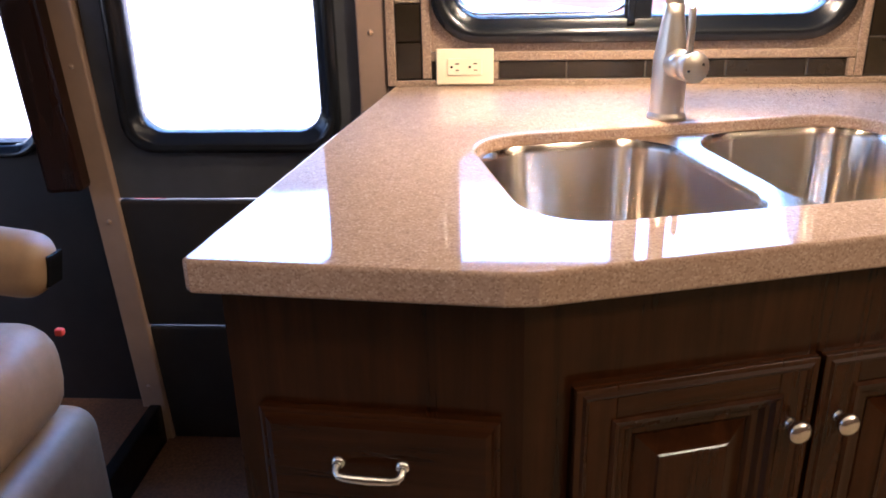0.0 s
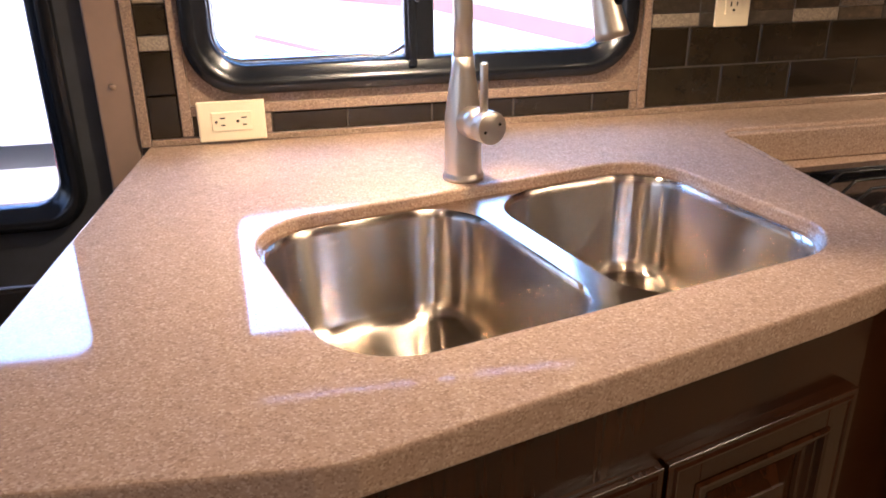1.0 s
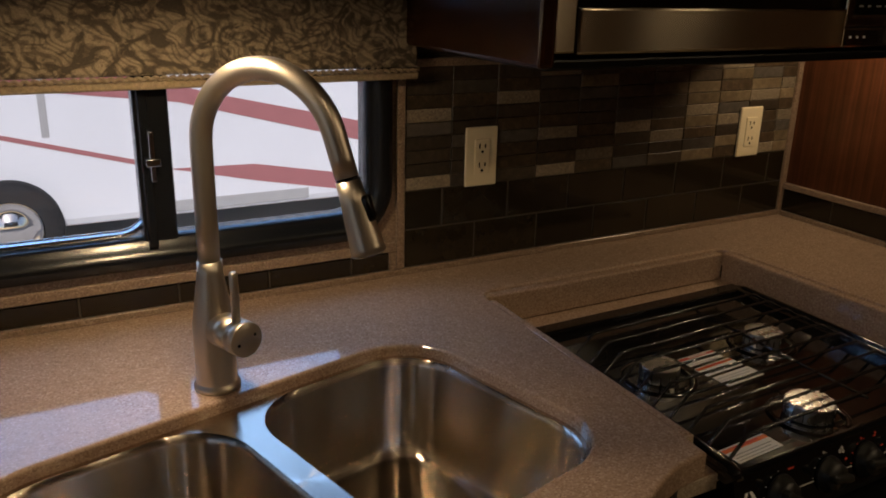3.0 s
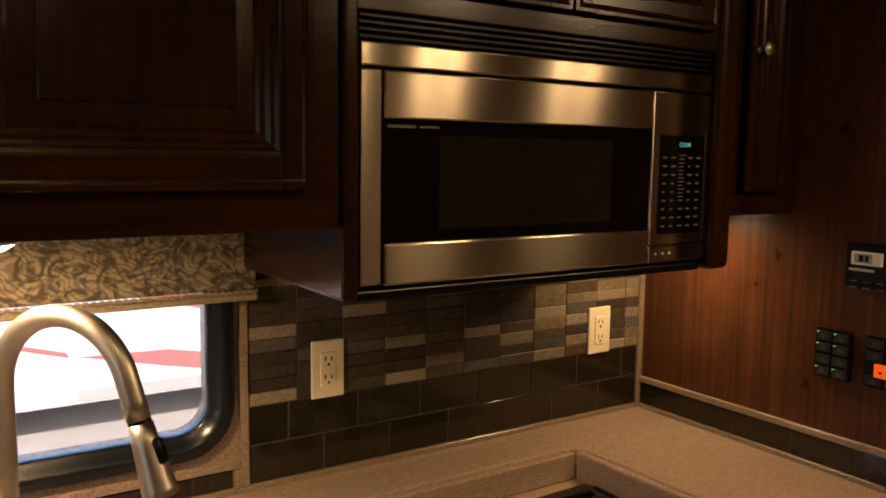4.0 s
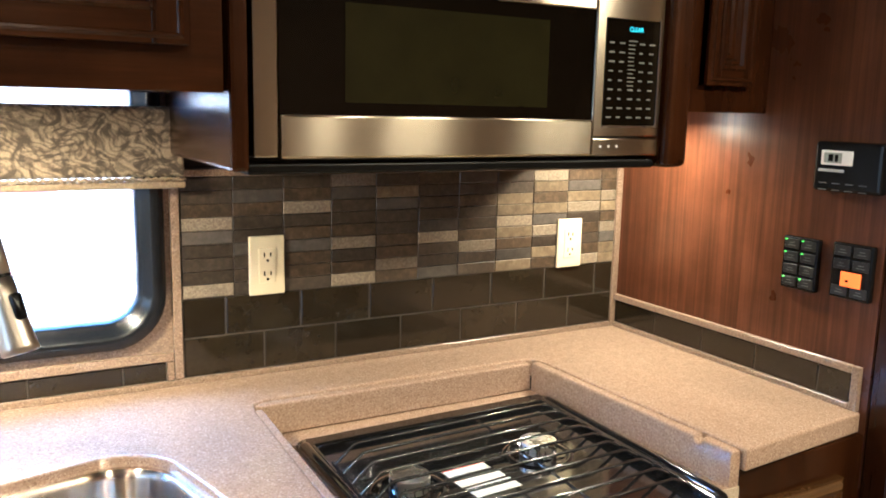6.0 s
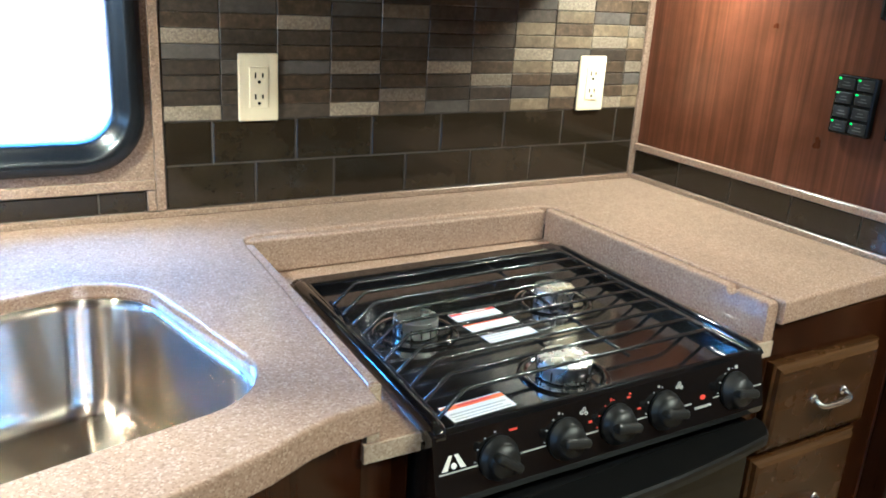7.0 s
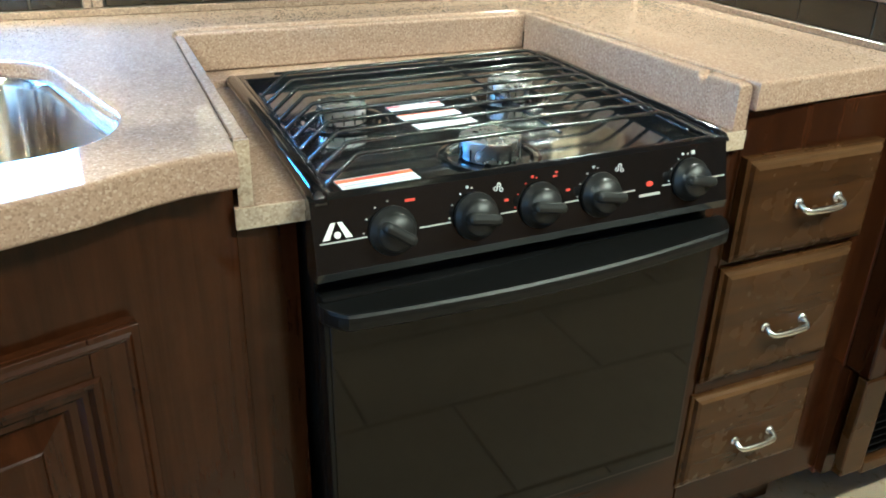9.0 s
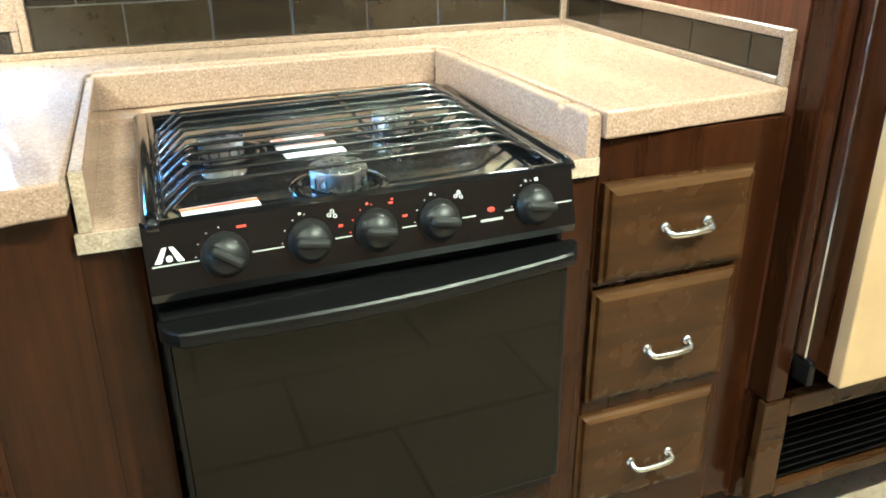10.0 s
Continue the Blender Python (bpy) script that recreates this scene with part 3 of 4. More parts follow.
part("lever", tube([(0.397, 1.359, 1.02), (0.397, 1.357, 1.06), (0.396, 1.356, 1.094), (0.396, 1.356, 1.097)], 0.0055, 14, radii=[0.0058, 0.0056, 0.0056, 0.004]), NICKEL, tap, smooth=True)

# ---------------------------------------------------------------- sockets
def socket(m, lying=False):
    """Duplex socket plate; local x right, z up, face at -y."""
    s = empty("socket", "cream plastic double power socket on the tiled wall", "socket", "wall sockets")
    part("plate", box(-0.035, 0.035, -0.006, 0.0, -0.057, 0.057, 0.0028), CREAM, s)
    f = part("face", box(-0.0165, 0.0165, -0.0085, -0.004, -0.034, 0.034, 0.0015), CREAM, s)
    for zc in (-0.018, 0.018):
        for dx, hh in ((-0.0062, 0.0045), (0.0062, 0.0036)):
            part("slot", box(dx - 0.0011, dx + 0.0011, -0.0088, -0.006, zc - hh + 0.003, zc + hh + 0.003), BLACK, f)
        part("slot", lathe([(0.0, 0), (0.0026, 0), (0.0026, 0.002), (0.0, 0.002)], 12, Matrix.Translation((0, -0.007, zc - 0.008)) @ pose(0, 0, 0, 90)), BLACK, f)
    s.matrix_world = m
    return s


socket(pose(0.965, F + 0.002, 1.13))
socket(pose(1.688, F + 0.002, 1.13))
socket(pose(0.0385, F + 0.001, 0.953, 0, 90, 0))

# ---------------------------------------------------------------- cabinet fronts


def panel_door(name, w, h, parent=None, knob=None, mat=None, recess=0.052, tagged_label="", lib=None):
    """A raised-panel door, local: x 0..w, z 0..h, front at y=-0.02."""
    mv, mh = mat or (WOOD_V, WOOD_H)
    d = part(name, box(recess - 0.004, w - recess + 0.004, -0.006, 0.0, recess - 0.004, h - recess + 0.004), mv, parent)
    for x0, x1 in ((0, recess), (w - recess, w)):
        part("stile", box(x0, x1, -0.02, 0.0, 0.001, h - 0.001, 0.0006, seg=1), mv, d)
    for z0, z1 in ((0, recess), (h - recess, h)):
        part("rail", box(recess + 0.0004, w - recess - 0.0004, -0.0198, 0.0, z0 + 0.001 * (z0 < 0.01), z1 - 0.001 * (z1 > h - 0.01), 0.0006, seg=1), mh, d)
    # beaded outer edge
    bm, rows = bmesh.new(), []
    for i, y in ((0.0, 0.0), (0.0, -0.0125), (0.003, -0.0135), (0.0035, -0.0165), (0.0065, -0.0195), (0.0105, -0.0222), (0.0135, -0.0216), (0.0155, -0.0199)):
        rows.append([bm.verts.new(p) for p in ((i, y, i), (w - i, y, i), (w - i, y, h - i), (i, y, h - i))])
    for p, q in zip(rows, rows[1:]):
        for k in range(4):
            bm.faces.new((p[k], p[(k + 1) % 4], q[(k + 1) % 4], q[k]))
    bmesh.ops.recalc_face_normals(bm, faces=bm.faces)
    part("edge_bead", bm, mh, d)
    # stepped moulding round the panel
    steps = [(0.0, -0.021), (0.004, -0.0235), (0.009, -0.0225), (0.013, -0.017), (0.018, -0.0165), (0.023, -0.011), (0.03, -0.0105), (0.034, -0.007)]
    bm, rows = bmesh.new(), []
    for i, y in steps:
        a = recess - 0.006 + i
        rows.append([bm.verts.new(p) for p in ((a, y, a), (w - a, y, a), (w - a, y, h - a), (a, y, h - a))])
    for p, q in zip(rows, rows[1:]):
        for k in range(4):
            bm.faces.new((p[k], p[(k + 1) % 4], q[(k + 1) % 4], q[k]))
    bmesh.ops.recalc_face_normals(bm, faces=bm.faces)
    part("moulding", bm, mv, d)
    a = recess + 0.03
    if w > 2 * a + 0.03:
        bm, rows = bmesh.new(), []
        for i, y in ((0, -0.007), (0.024, -0.016), (0.026, -0.018)):
            rows.append([bm.verts.new(p) for p in ((a + i, y, a + i), (w - a - i, y, a + i), (w - a - i, y, h - a - i), (a + i, y, h - a - i))])
        for p, q in zip(rows, rows[1:]):
            for k in range(4):
                bm.faces.new((p[k], p[(k + 1) % 4], q[(k + 1) % 4], q[k]))
        bm.faces.new(rows[-1])
        bmesh.ops.recalc_face_normals(bm, faces=bm.faces)
        part("raised_panel", bm, mv, d)
    if knob:
        part("knob", lathe([(0.0, 0.0), (0.0085, 0.0), (0.007, 0.003), (0.005, 0.007), (0.0055, 0.011), (0.0125, 0.016), (0.0145, 0.02), (0.0135, 0.024), (0.009, 0.0265), (0.0055, 0.0275), (0.0, 0.0278)], 28,
                           Matrix.Translation((knob[0], -0.0195, knob[1])) @ pose(0, 0, 0, 90)), SATIN, d, "satin nickel knob", True)
    return d


def drawer_front(w, h, parent, lying=DRAWER, side=-0.008, rise=0.012):
    """A slab drawer front with a moulded edge and bow handle, local as panel_door."""
    bm, rows = bmesh.new(), []
    for i, y in ((0.0, 0.0), (0.0, -0.011), (0.003, -0.0125), (0.006, -0.0125), (0.009, -0.018), (0.015, -0.02)):
        rows.append([bm.verts.new(p) for p in ((i, y, i), (w - i, y, i), (w - i, y, h - i), (i, y, h - i))])
    for p, q in zip(rows, rows[1:]):
        for k in range(4):
            bm.faces.new((p[k], p[(k + 1) % 4], q[(k + 1) % 4], q[k]))
    bm.faces.new(rows[-1])
    bm.faces.new(rows[0][::-1])
    bmesh.ops.recalc_face_normals(bm, faces=bm.faces)
    # paler top chamfer: edge wear plus the light it catches, put into colour
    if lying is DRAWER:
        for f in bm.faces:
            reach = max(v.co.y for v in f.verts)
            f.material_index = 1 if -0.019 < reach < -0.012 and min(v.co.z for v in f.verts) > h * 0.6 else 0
    d = part("drawer", bm, (lying, WORN_LIT), parent, "brown-stained wooden drawer front, worn top edge coloured as lit")
    c, z = w / 2 + side, h / 2 + rise
    pts = [(c - 0.0365, -0.019, z + 0.003), (c - 0.0372, -0.027, z + 0.0015), (c - 0.0365, -0.033, z - 0.0015), (c - 0.033, -0.0365, z - 0.0035), (c - 0.026, -0.0375, z - 0.0045), (c, -0.0382, z - 0.005),
           (c + 0.026, -0.0375, z - 0.0045), (c + 0.033, -0.0365, z - 0.0035), (c + 0.0365, -0.033, z - 0.0015), (c + 0.0372, -0.027, z + 0.0015), (c + 0.0365, -0.019, z + 0.003)]
    for e in (-1, 1):
        part("handle_foot", lathe([(0.0, 0.0), (0.0085, 0.0), (0.0078, 0.003), (0.0055, 0.006), (0.0, 0.006)], 20, Matrix.Translation((c + e * 0.0365, -0.0195, z + 0.003)) @ pose(0, 0, 0, 90)), SATIN, d, smooth=True)
    part("handle", tube(pts, 0.005, 10, radii=[0.006, 0.005, 0.0046, 0.0046, 0.005, 0.0056, 0.005, 0.0046, 0.0046, 0.005, 0.006]), SATIN, d, "satin nickel bow handle", True)
    return d


# drawer unit between cooker and refrigerator
unit = empty("drawer_unit", "dark wooden base unit with three stacked drawers", "cabinet")
part("carcass", box(1.523, PANEL_X - 0.002, 1.055, 1.7, 0.2, 0.8725), WOOD_V, unit)
part("face_frame", box(1.523, 1.846, 1.036, 1.055, 0.185, 0.8735, 0.002), WOOD_V, unit)
part("end_stile", box(1.458, 1.5225, 1.0365, 1.4, 0.185, 0.8215, 0.002), WOOD_V, unit)
part("toe_board", box(1.48, PANEL_X, 1.12, 1.14, FLOOR_Z, 0.2), WOOD_H, unit)
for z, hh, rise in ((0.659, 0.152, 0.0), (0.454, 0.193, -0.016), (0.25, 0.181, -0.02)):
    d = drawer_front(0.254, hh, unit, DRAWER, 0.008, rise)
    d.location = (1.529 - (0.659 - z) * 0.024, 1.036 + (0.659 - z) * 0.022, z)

# tall stile and refrigerator beside it
fr = empty("refrigerator", "refrigerator with dark wood side stile, chrome edge and pale door panel", "refrigerator")
bm = box(1.8475, 1.884, 0.985, 1.035, 0.402, CEIL_Z - 0.01, 0.004)
part("body", box(1.9, 2.6, 1.031, 1.68, 0.402, CEIL_Z - 0.01), BLACK, fr)
part("side_stile", bm, WOOD_V, fr)
part("chrome_edge", box(1.886, 1.899, 0.962, 1.02, 0.49, 1.9, 0.002), CHROME, fr, "bright chrome edge strip")
part("door_side", box(1.9, 2.5, 0.925, 1.03, 0.475, 1.9, 0.002), WOOD_V, fr)
part("door_panel", box(1.899, 2.5, 0.9, 0.9245, 0.468, 1.9, 0.003), plain("pale_maple_panel", (0.46, 0.32, 0.16), 0.4, vary=0.1, scale=6.0), fr, "pale wood door panel")
part("hinge", box(1.887, 1.899, 0.95, 0.985, 0.445, 0.488, 0.002), BLACK, fr)
gr = empty("vent_grille", "wood framed dark louvred vent below the refrigerator", "grille")
for nm, b in (("frame_side", (1.846, 1.9, 0.2, 0.4)), ("frame_side", (2.55, 2.6, 0.2, 0.4)), ("frame_rail", (1.9005, 2.5495, 0.36, 0.4)), ("frame_rail", (1.9005, 2.5495, 0.19, 0.215))):
    part(nm, box(b[0], b[1], 0.985, 1.005, b[2], b[3], 0.003), DRAWER, gr)
part("backing", box(1.89, 2.56, 1.006, 1.012, 0.2, 0.39), BLACK, gr)
for i in range(9):
    part("slat", moved(box(1.902, 2.548, -0.007, 0.007, -0.001, 0.001), pose(0, 0.998, 0.224 + i * 0.016, -38)), BLACK, gr)
part("base", box(1.846, 2.6, 1.02, 1.6, 0.18, 0.4), WOOD_V, gr)

# sink base unit with its angled end
SA = math.degrees(math.atan2(0.145, 0.55))
sb = empty("sink_base_unit", "dark wooden sink base unit with angled end and raised-panel doors", "cabinet")
plan = [(-0.078, 1.68), (-0.19, 0.84), (0.134, 0.809), (0.45, 0.899), (0.78, 1.0), (0.866, 1.036), (0.866, 1.68)]
bm = slab(plan, [at2(rounded(0.69, 0.415, 0.1), *SINK_C, SINK_T)], 0.19, TOP_Z - 0.046)
part("carcass", bm, WOOD_V, sb)
part("end_stile", slab([(0.8665, 1.036), (0.9302, 1.046), (0.9302, 1.68), (0.8665, 1.68)], [], 0.19, 0.8215), WOOD_V, sb)
inner = [(-0.05, 1.6), (-0.12, 0.95), (0.14, 0.92), (0.86, 1.12), (0.86, 1.6)]
part("toe_board", slab(inner, [], FLOOR_Z, 0.19), WOOD_H, sb)
d = drawer_front(0.27, 0.15, sb, WOOD_H)
d.matrix_world = pose(-0.158, 0.8365, 0.578, 0, 0, math.degrees(math.atan2(-0.031, 0.33)))
d = drawer_front(0.27, 0.3, sb, WOOD_H)
d.matrix_world = pose(-0.158, 0.8365, 0.255, 0, 0, math.degrees(math.atan2(-0.031, 0.33)))
a = math.degrees(math.atan2(0.191, 0.646))
ux, uy = math.cos(radians(a)), math.sin(radians(a))
for s0, w, k in ((0.052, 0.29, (0.262, 0.457)), (0.349, 0.297, (0.028, 0.457))):
    d = panel_door("door", w, 0.54, sb, k, None, 0.047)
    d.matrix_world = pose(0.134 + ux * s0, 0.8105 + uy * s0, 0.225, 0, 0, a)

# ---------------------------------------------------------------- wall cabinets
UC = 1.288
uc = empty("wall_cabinet", "dark stained wooden wall cabinet with raised-panel doors", "cabinet", "wall cabinets")
part("carcass", box(-0.15, 0.776, UC, 1.7, 1.447, CEIL_Z - 0.004), WOOD_V, uc)
part("face_frame", box(-0.15, 0.778, UC - 0.016, UC, 1.445, CEIL_Z - 0.004, 0.002), WOOD_H, uc)
for x0 in (0.315, -0.115):
    d = panel_door("door", 0.418, 0.58, uc, None, None, 0.045)
    d.matrix_world = pose(x0, UC - 0.0165, 1.5)
mc = empty("microwave_cabinet", "dark stained wooden cabinet enclosing the microwave", "cabinet", "wall cabinets")
part("side_panel", box(0.787, 0.812, UC - 0.012, 1.7, 1.342, CEIL_Z - 0.004, 0.006), WOOD_V, mc)
part("side_panel", box(1.564, 1.62, UC - 0.005, 1.7, 1.336, CEIL_Z - 0.004, 0.014, seg=3), WOOD_V, mc)
part("carcass", box(0.8125, 1.5635, 1.31, 1.7, 1.745, CEIL_Z - 0.004), WOOD_V, mc)
part("face_frame", box(0.8125, 1.5635, 1.29, 1.31, 1.742, CEIL_Z - 0.004, 0.002), WOOD_H, mc)
for x0, w in ((0.842, 0.342), (1.19, 0.345)):
    d = panel_door("door", w, 0.3, mc, None, None, 0.045)
    d.matrix_world = pose(x0, 1.2895, 1.775)
rc = empty("wall_cabinet", "narrow dark wooden wall cabinet with nickel knob", "cabinet", "wall cabinets")
part("carcass", box(1.6215, PANEL_X - 0.002, 1.322, 1.7, 1.438, CEIL_Z - 0.004), WOOD_V, rc)
part("face_frame", box(1.6215, PANEL_X - 0.002, 1.306, 1.322, 1.436, CEIL_Z - 0.004, 0.002), WOOD_V, rc)
d = panel_door("door", 0.125, 0.585, rc, (0.022, 0.272), None, 0.034)
d.matrix_world = pose(1.656, 1.3055, 1.484)

# ---------------------------------------------------------------- microwave
mw = empty("microwave", "stainless steel over-the-range microwave with black glass door", "microwave")
MY = 1.296
part("case", box(0.824, 1.556, MY + 0.03, 1.66, 1.352, 1.738), BLACK, mw)
part("bottom_plate", box(0.818, 1.56, MY + 0.012, 1.66, 1.335, 1.351, 0.004), BLACK, mw)
bm = box(0.822, 1.558, MY + 0.02, MY + 0.03, 1.7, 1.744)
for i in range(4):
    box(0.823, 1.557, MY + 0.004, MY + 0.022, 1.706 + i * 0.0095, 1.7115 + i * 0.0095, 0.001, bm, 1)
part("vent_louvre", bm, BLACK, mw)
part("top_bar", box(0.823, 1.556, MY, MY + 0.03, 1.668, 1.702, 0.003), STEEL, mw)
part("side_bar", box(0.823, 0.858, MY, MY + 0.03, 1.3595, 1.6645, 0.003), STEEL, mw)
dr = part("door", box(0.8605, 1.4025, MY + 0.0035, MY + 0.03, 1.4, 1.62), OVEN_GLASS, mw, "black glass microwave door")
part("door_rail", box(0.8605, 1.4025, MY - 0.001, MY + 0.03, 1.597, 1.6645, 0.003), STEEL, dr, "stainless steel rail")
part("door_rail", box(0.8605, 1.4025, MY - 0.004, MY + 0.03, 1.3575, 1.4195, 0.004), STEEL, dr, "stainless steel handle rail")
part("screen", box(0.957, 1.31, MY + 0.0025, MY + 0.0034, 1.437, 1.575), plain("microwave_mesh", (0.014, 0.0125, 0.0045), 0.08, spec=0.3, vary=0.2), dr)
cp = part("control_panel", box(1.405, 1.556, MY, MY + 0.03, 1.3905, 1.6645, 0.003), STEEL, mw)
part("lower_bar", box(1.405, 1.556, MY, MY + 0.03, 1.3575, 1.3885, 0.003), STEEL, mw)
kp = part("keypad", box(1.424, 1.544, MY - 0.0012, MY + 0.001, 1.41, 1.588, 0.001, seg=1), OVEN_GLASS, cp)
part("keypad_rim", box(1.5425, 1.5455, MY - 0.0025, MY, 1.408, 1.59, 0.0008, seg=1), CHROME, cp)
part("keypad_rim", box(1.424, 1.5455, MY - 0.0025, MY, 1.4065, 1.4095, 0.0008, seg=1), CHROME, cp)
text("display_text", "CLEAR", 0.0105, pose(1.474, MY - 0.0014, 1.571, 90), GLOW_CYAN, kp)
random.seed(5)
for r in range(9):
    for c in range(5):
        if r < 5 and c == 2:
            continue
        x = 1.432 + c * 0.0222
        z = 1.548 - r * 0.0155
        part("key_mark", box(x, x + random.uniform(0.007, 0.013), MY - 0.0016, MY - 0.001, z - 0.0018, z + 0.0012), KEY_PRINT, kp)
for i in range(12):
    z = 1.552 - i * 0.0068
    part("key_mark", box(1.474, 1.474 + random.uniform(0.012, 0.02), MY - 0.0016, MY - 0.001, z - 0.001, z + 0.001), KEY_PRINT, kp)
for i in range(3):
    part("dot", lathe([(0, 0), (0.002, 0), (0.002, 0.001), (0, 0.001)], 10, Matrix.Translation((1.424 + i * 0.018, MY - 0.0002, 1.374)) @ pose(0, 0, 0, 90)), WHITE, mw)
part("badge", box(0.868, 0.915, MY + 0.0028, MY + 0.0036, 1.5845, 1.5885), KEY_PRINT, dr, "pale maker's badge")
part("badge", box(0.922, 0.955, MY + 0.0028, MY + 0.0036, 1.585, 1.588), KEY_PRINT, dr, "pale maker's badge")

# ---------------------------------------------------------------- lamps under the cabinets
def puck(x, y, z, r, energy):
    p = empty("puck_light", "round lit warm puck lamp under a wall cabinet", "lamp", "under-cabinet lamps")
    part("rim", lathe([(0.0, 0.0), (r, 0.0), (r, -0.007), (r * 0.86, -0.009)], 36, Matrix.Translation((x, y, z))), WHITE, p, smooth=True)
    part("lens", lathe([(0.0, -0.02), (r * 0.3, -0.0195), (r * 0.6, -0.016), (r * 0.86, -0.009), (r * 0.8, -0.004), (0.0, -0.004)], 36, Matrix.Translation((x, y, z))), GLOW_WARM, p, "glowing lens", True)
    if energy:
        lamp("puck_bulb", "AREA", (x, y, z - 0.024), (x, y, 0), energy, WARM, size=(r * 1.4, r * 1.4))


puck(0.362, 1.36, 1.4445, 0.042, 5.0)
puck(1.72, 1.5, 1.4375, 0.036, 1.5)

# ---------------------------------------------------------------- cooker
ck = empty("gas_cooker", "glossy black three-burner gas cooker with oven", "cooker")
CXL, CXR = 0.93, 1.452     # front corners
CYF, CYB = 0.99, 1.507
SK = 0.014                  # the cooker stands slightly turned
def ckx(x, y):
    return x + (y - CYF) / (CYB - CYF) * SK


bm = slab([(CXL, CYF + 0.012), (CXR + 0.004, CYF + 0.012), (CXR + 0.016, CYF + 0.06), (CXR + SK + 0.004, CYB), (CXL + SK + 0.012, CYB)], [[(ckx(CXL, 1.013) + 0.025, 1.013), (ckx(CXR, 1.013) - 0.02, 1.013), (ckx(CXR, 1.47) - 0.02, 1.47), (ckx(CXL, 1.47) + 0.03, 1.47)]], 0.835, 0.859, 0.006)
part("cooktop_rim", bm, ENAMEL, ck, smooth=False)
part("cooktop_pan", box(CXL + 0.01, CXR - 0.005, CYF + 0.02, CYB - 0.01, 0.82, 0.846), ENAMEL, ck)
part("body", box(CXL + 0.001, CXR - 0.001, CYF + 0.02, 1.48, 0.34, 0.835), BLACK, ck)
pts = [(ckx(CXL, y) + 0.0105, y, z) for y, z in ((1.004, 0.846), (1.008, 0.852), (1.02, 0.855), (1.25, 0.856), (1.47, 0.855), (1.49, 0.851))]
part("side_roll", tube(pts, 0.0115, 16), ENAMEL, ck, "rounded black enamel edge", True)
pts = [(ckx(CXR, y) + 0.003, y, z) for y, z in ((1.004, 0.849), (1.008, 0.854), (1.02, 0.856), (1.25, 0.856), (1.47, 0.855), (1.49, 0.851))]
part("side_roll", tube(pts, 0.008, 16), ENAMEL, ck, "rounded black enamel edge", True)
# sloped control panel
bm, rows = bmesh.new(), []
prof = [(1.01, 0.8585), (1.006, 0.8585), (0.998, 0.855), (0.981, 0.782), (0.983, 0.772), (0.995, 0.768), (1.02, 0.768)]
for x in (CXL - 0.002, CXR + 0.002):
    rows.append([bm.verts.new((x, y, z)) for y, z in prof])
for i in range(len(prof)):
    bm.faces.new((rows[0][i], rows[0][(i + 1) % len(prof)], rows[1][(i + 1) % len(prof)], rows[1][i]))
bm.faces.new(rows[0])
bm.faces.new(rows[1][::-1])
bmesh.ops.recalc_face_normals(bm, faces=bm.faces)
cpn = part("control_panel", bm, ENAMEL, ck)
PN = Matrix.Translation((0, 0.9895, 0.8185)) @ pose(0, 0, 0, math.degrees(math.atan2(0.073, 0.017)))   # local x along, y up the slope, z out


def on_panel(x, v, w, h, mat, name="mark", parent=None):
    part(name, moved(box(x - w / 2, x + w / 2, v - h / 2, v + h / 2, 0.0004, 0.0012), PN), mat, parent or cpn)


for i, x in enumerate((1.012, 1.108, 1.188, 1.268, 1.397)):
    k = part("knob", lathe([(0.0, 0.001), (0.0265, 0.001), (0.0258, 0.005), (0.021, 0.007), (0.0205, 0.014), (0.018, 0.019), (0.0, 0.021)], 36, PN @ Matrix.Translation((x, -0.004, 0))), KNOB, cpn, "charcoal control knob", True)
    gm = moved(box(-0.0062, 0.0062, -0.0198, 0.0198, 0.01, 0.03, 0.0055, seg=3), PN @ Matrix.Translation((x, -0.004, 0)) @ pose(0, 0, 0, 0, 0, 55 if i == 0 else 80))
    part("grip", gm, KNOB, k)
    for j in range(4):
        aa = radians(95 + j * 27)
        on_panel(x + 0.0315 * math.cos(aa), -0.004 + 0.0315 * math.sin(aa), 0.0018, 0.0014, GREY_PRINT if i != 2 else RED)
for x0, x1 in ((0.934, 0.984), (1.042, 1.078), (1.138, 1.158), (1.22, 1.238), (1.298, 1.316), (1.356, 1.368), (1.426, 1.45)):
    on_panel((x0 + x1) / 2, -0.006, x1 - x0, 0.0016, GREY_PRINT)
on_panel(1.034, 0.025, 0.011, 0.0026, RED)
for x in (1.138, 1.296):
    for dx, dv in ((0, 0.026), (-0.0042, 0.0222), (0.0026, 0.0205)):
        part("burner_mark", lathe([(0.0016, 0.0005), (0.0024, 0.0005), (0.0024, 0.0011), (0.0016, 0.0011)], 14, PN @ Matrix.Translation((x + dx, dv, 0))), WHITE, cpn)
on_panel(1.1, 0.029, 0.003, 0.003, GREY_PRINT)
on_panel(1.26, 0.029, 0.003, 0.003, GREY_PRINT)
on_panel(1.18, 0.029, 0.003, 0.003, RED)
on_panel(1.209, 0.026, 0.005, 0.0022, RED)
on_panel(1.211, 0.03, 0.003, 0.0022, RED)
on_panel(1.225, 0.008, 0.006, 0.0024, RED)
on_panel(1.146, 0.008, 0.005, 0.003, RED)
on_panel(1.387, 0.028, 0.003, 0.003, GREY_PRINT)
on_panel(1.402, 0.028, 0.005, 0.0045, GREY_PRINT)
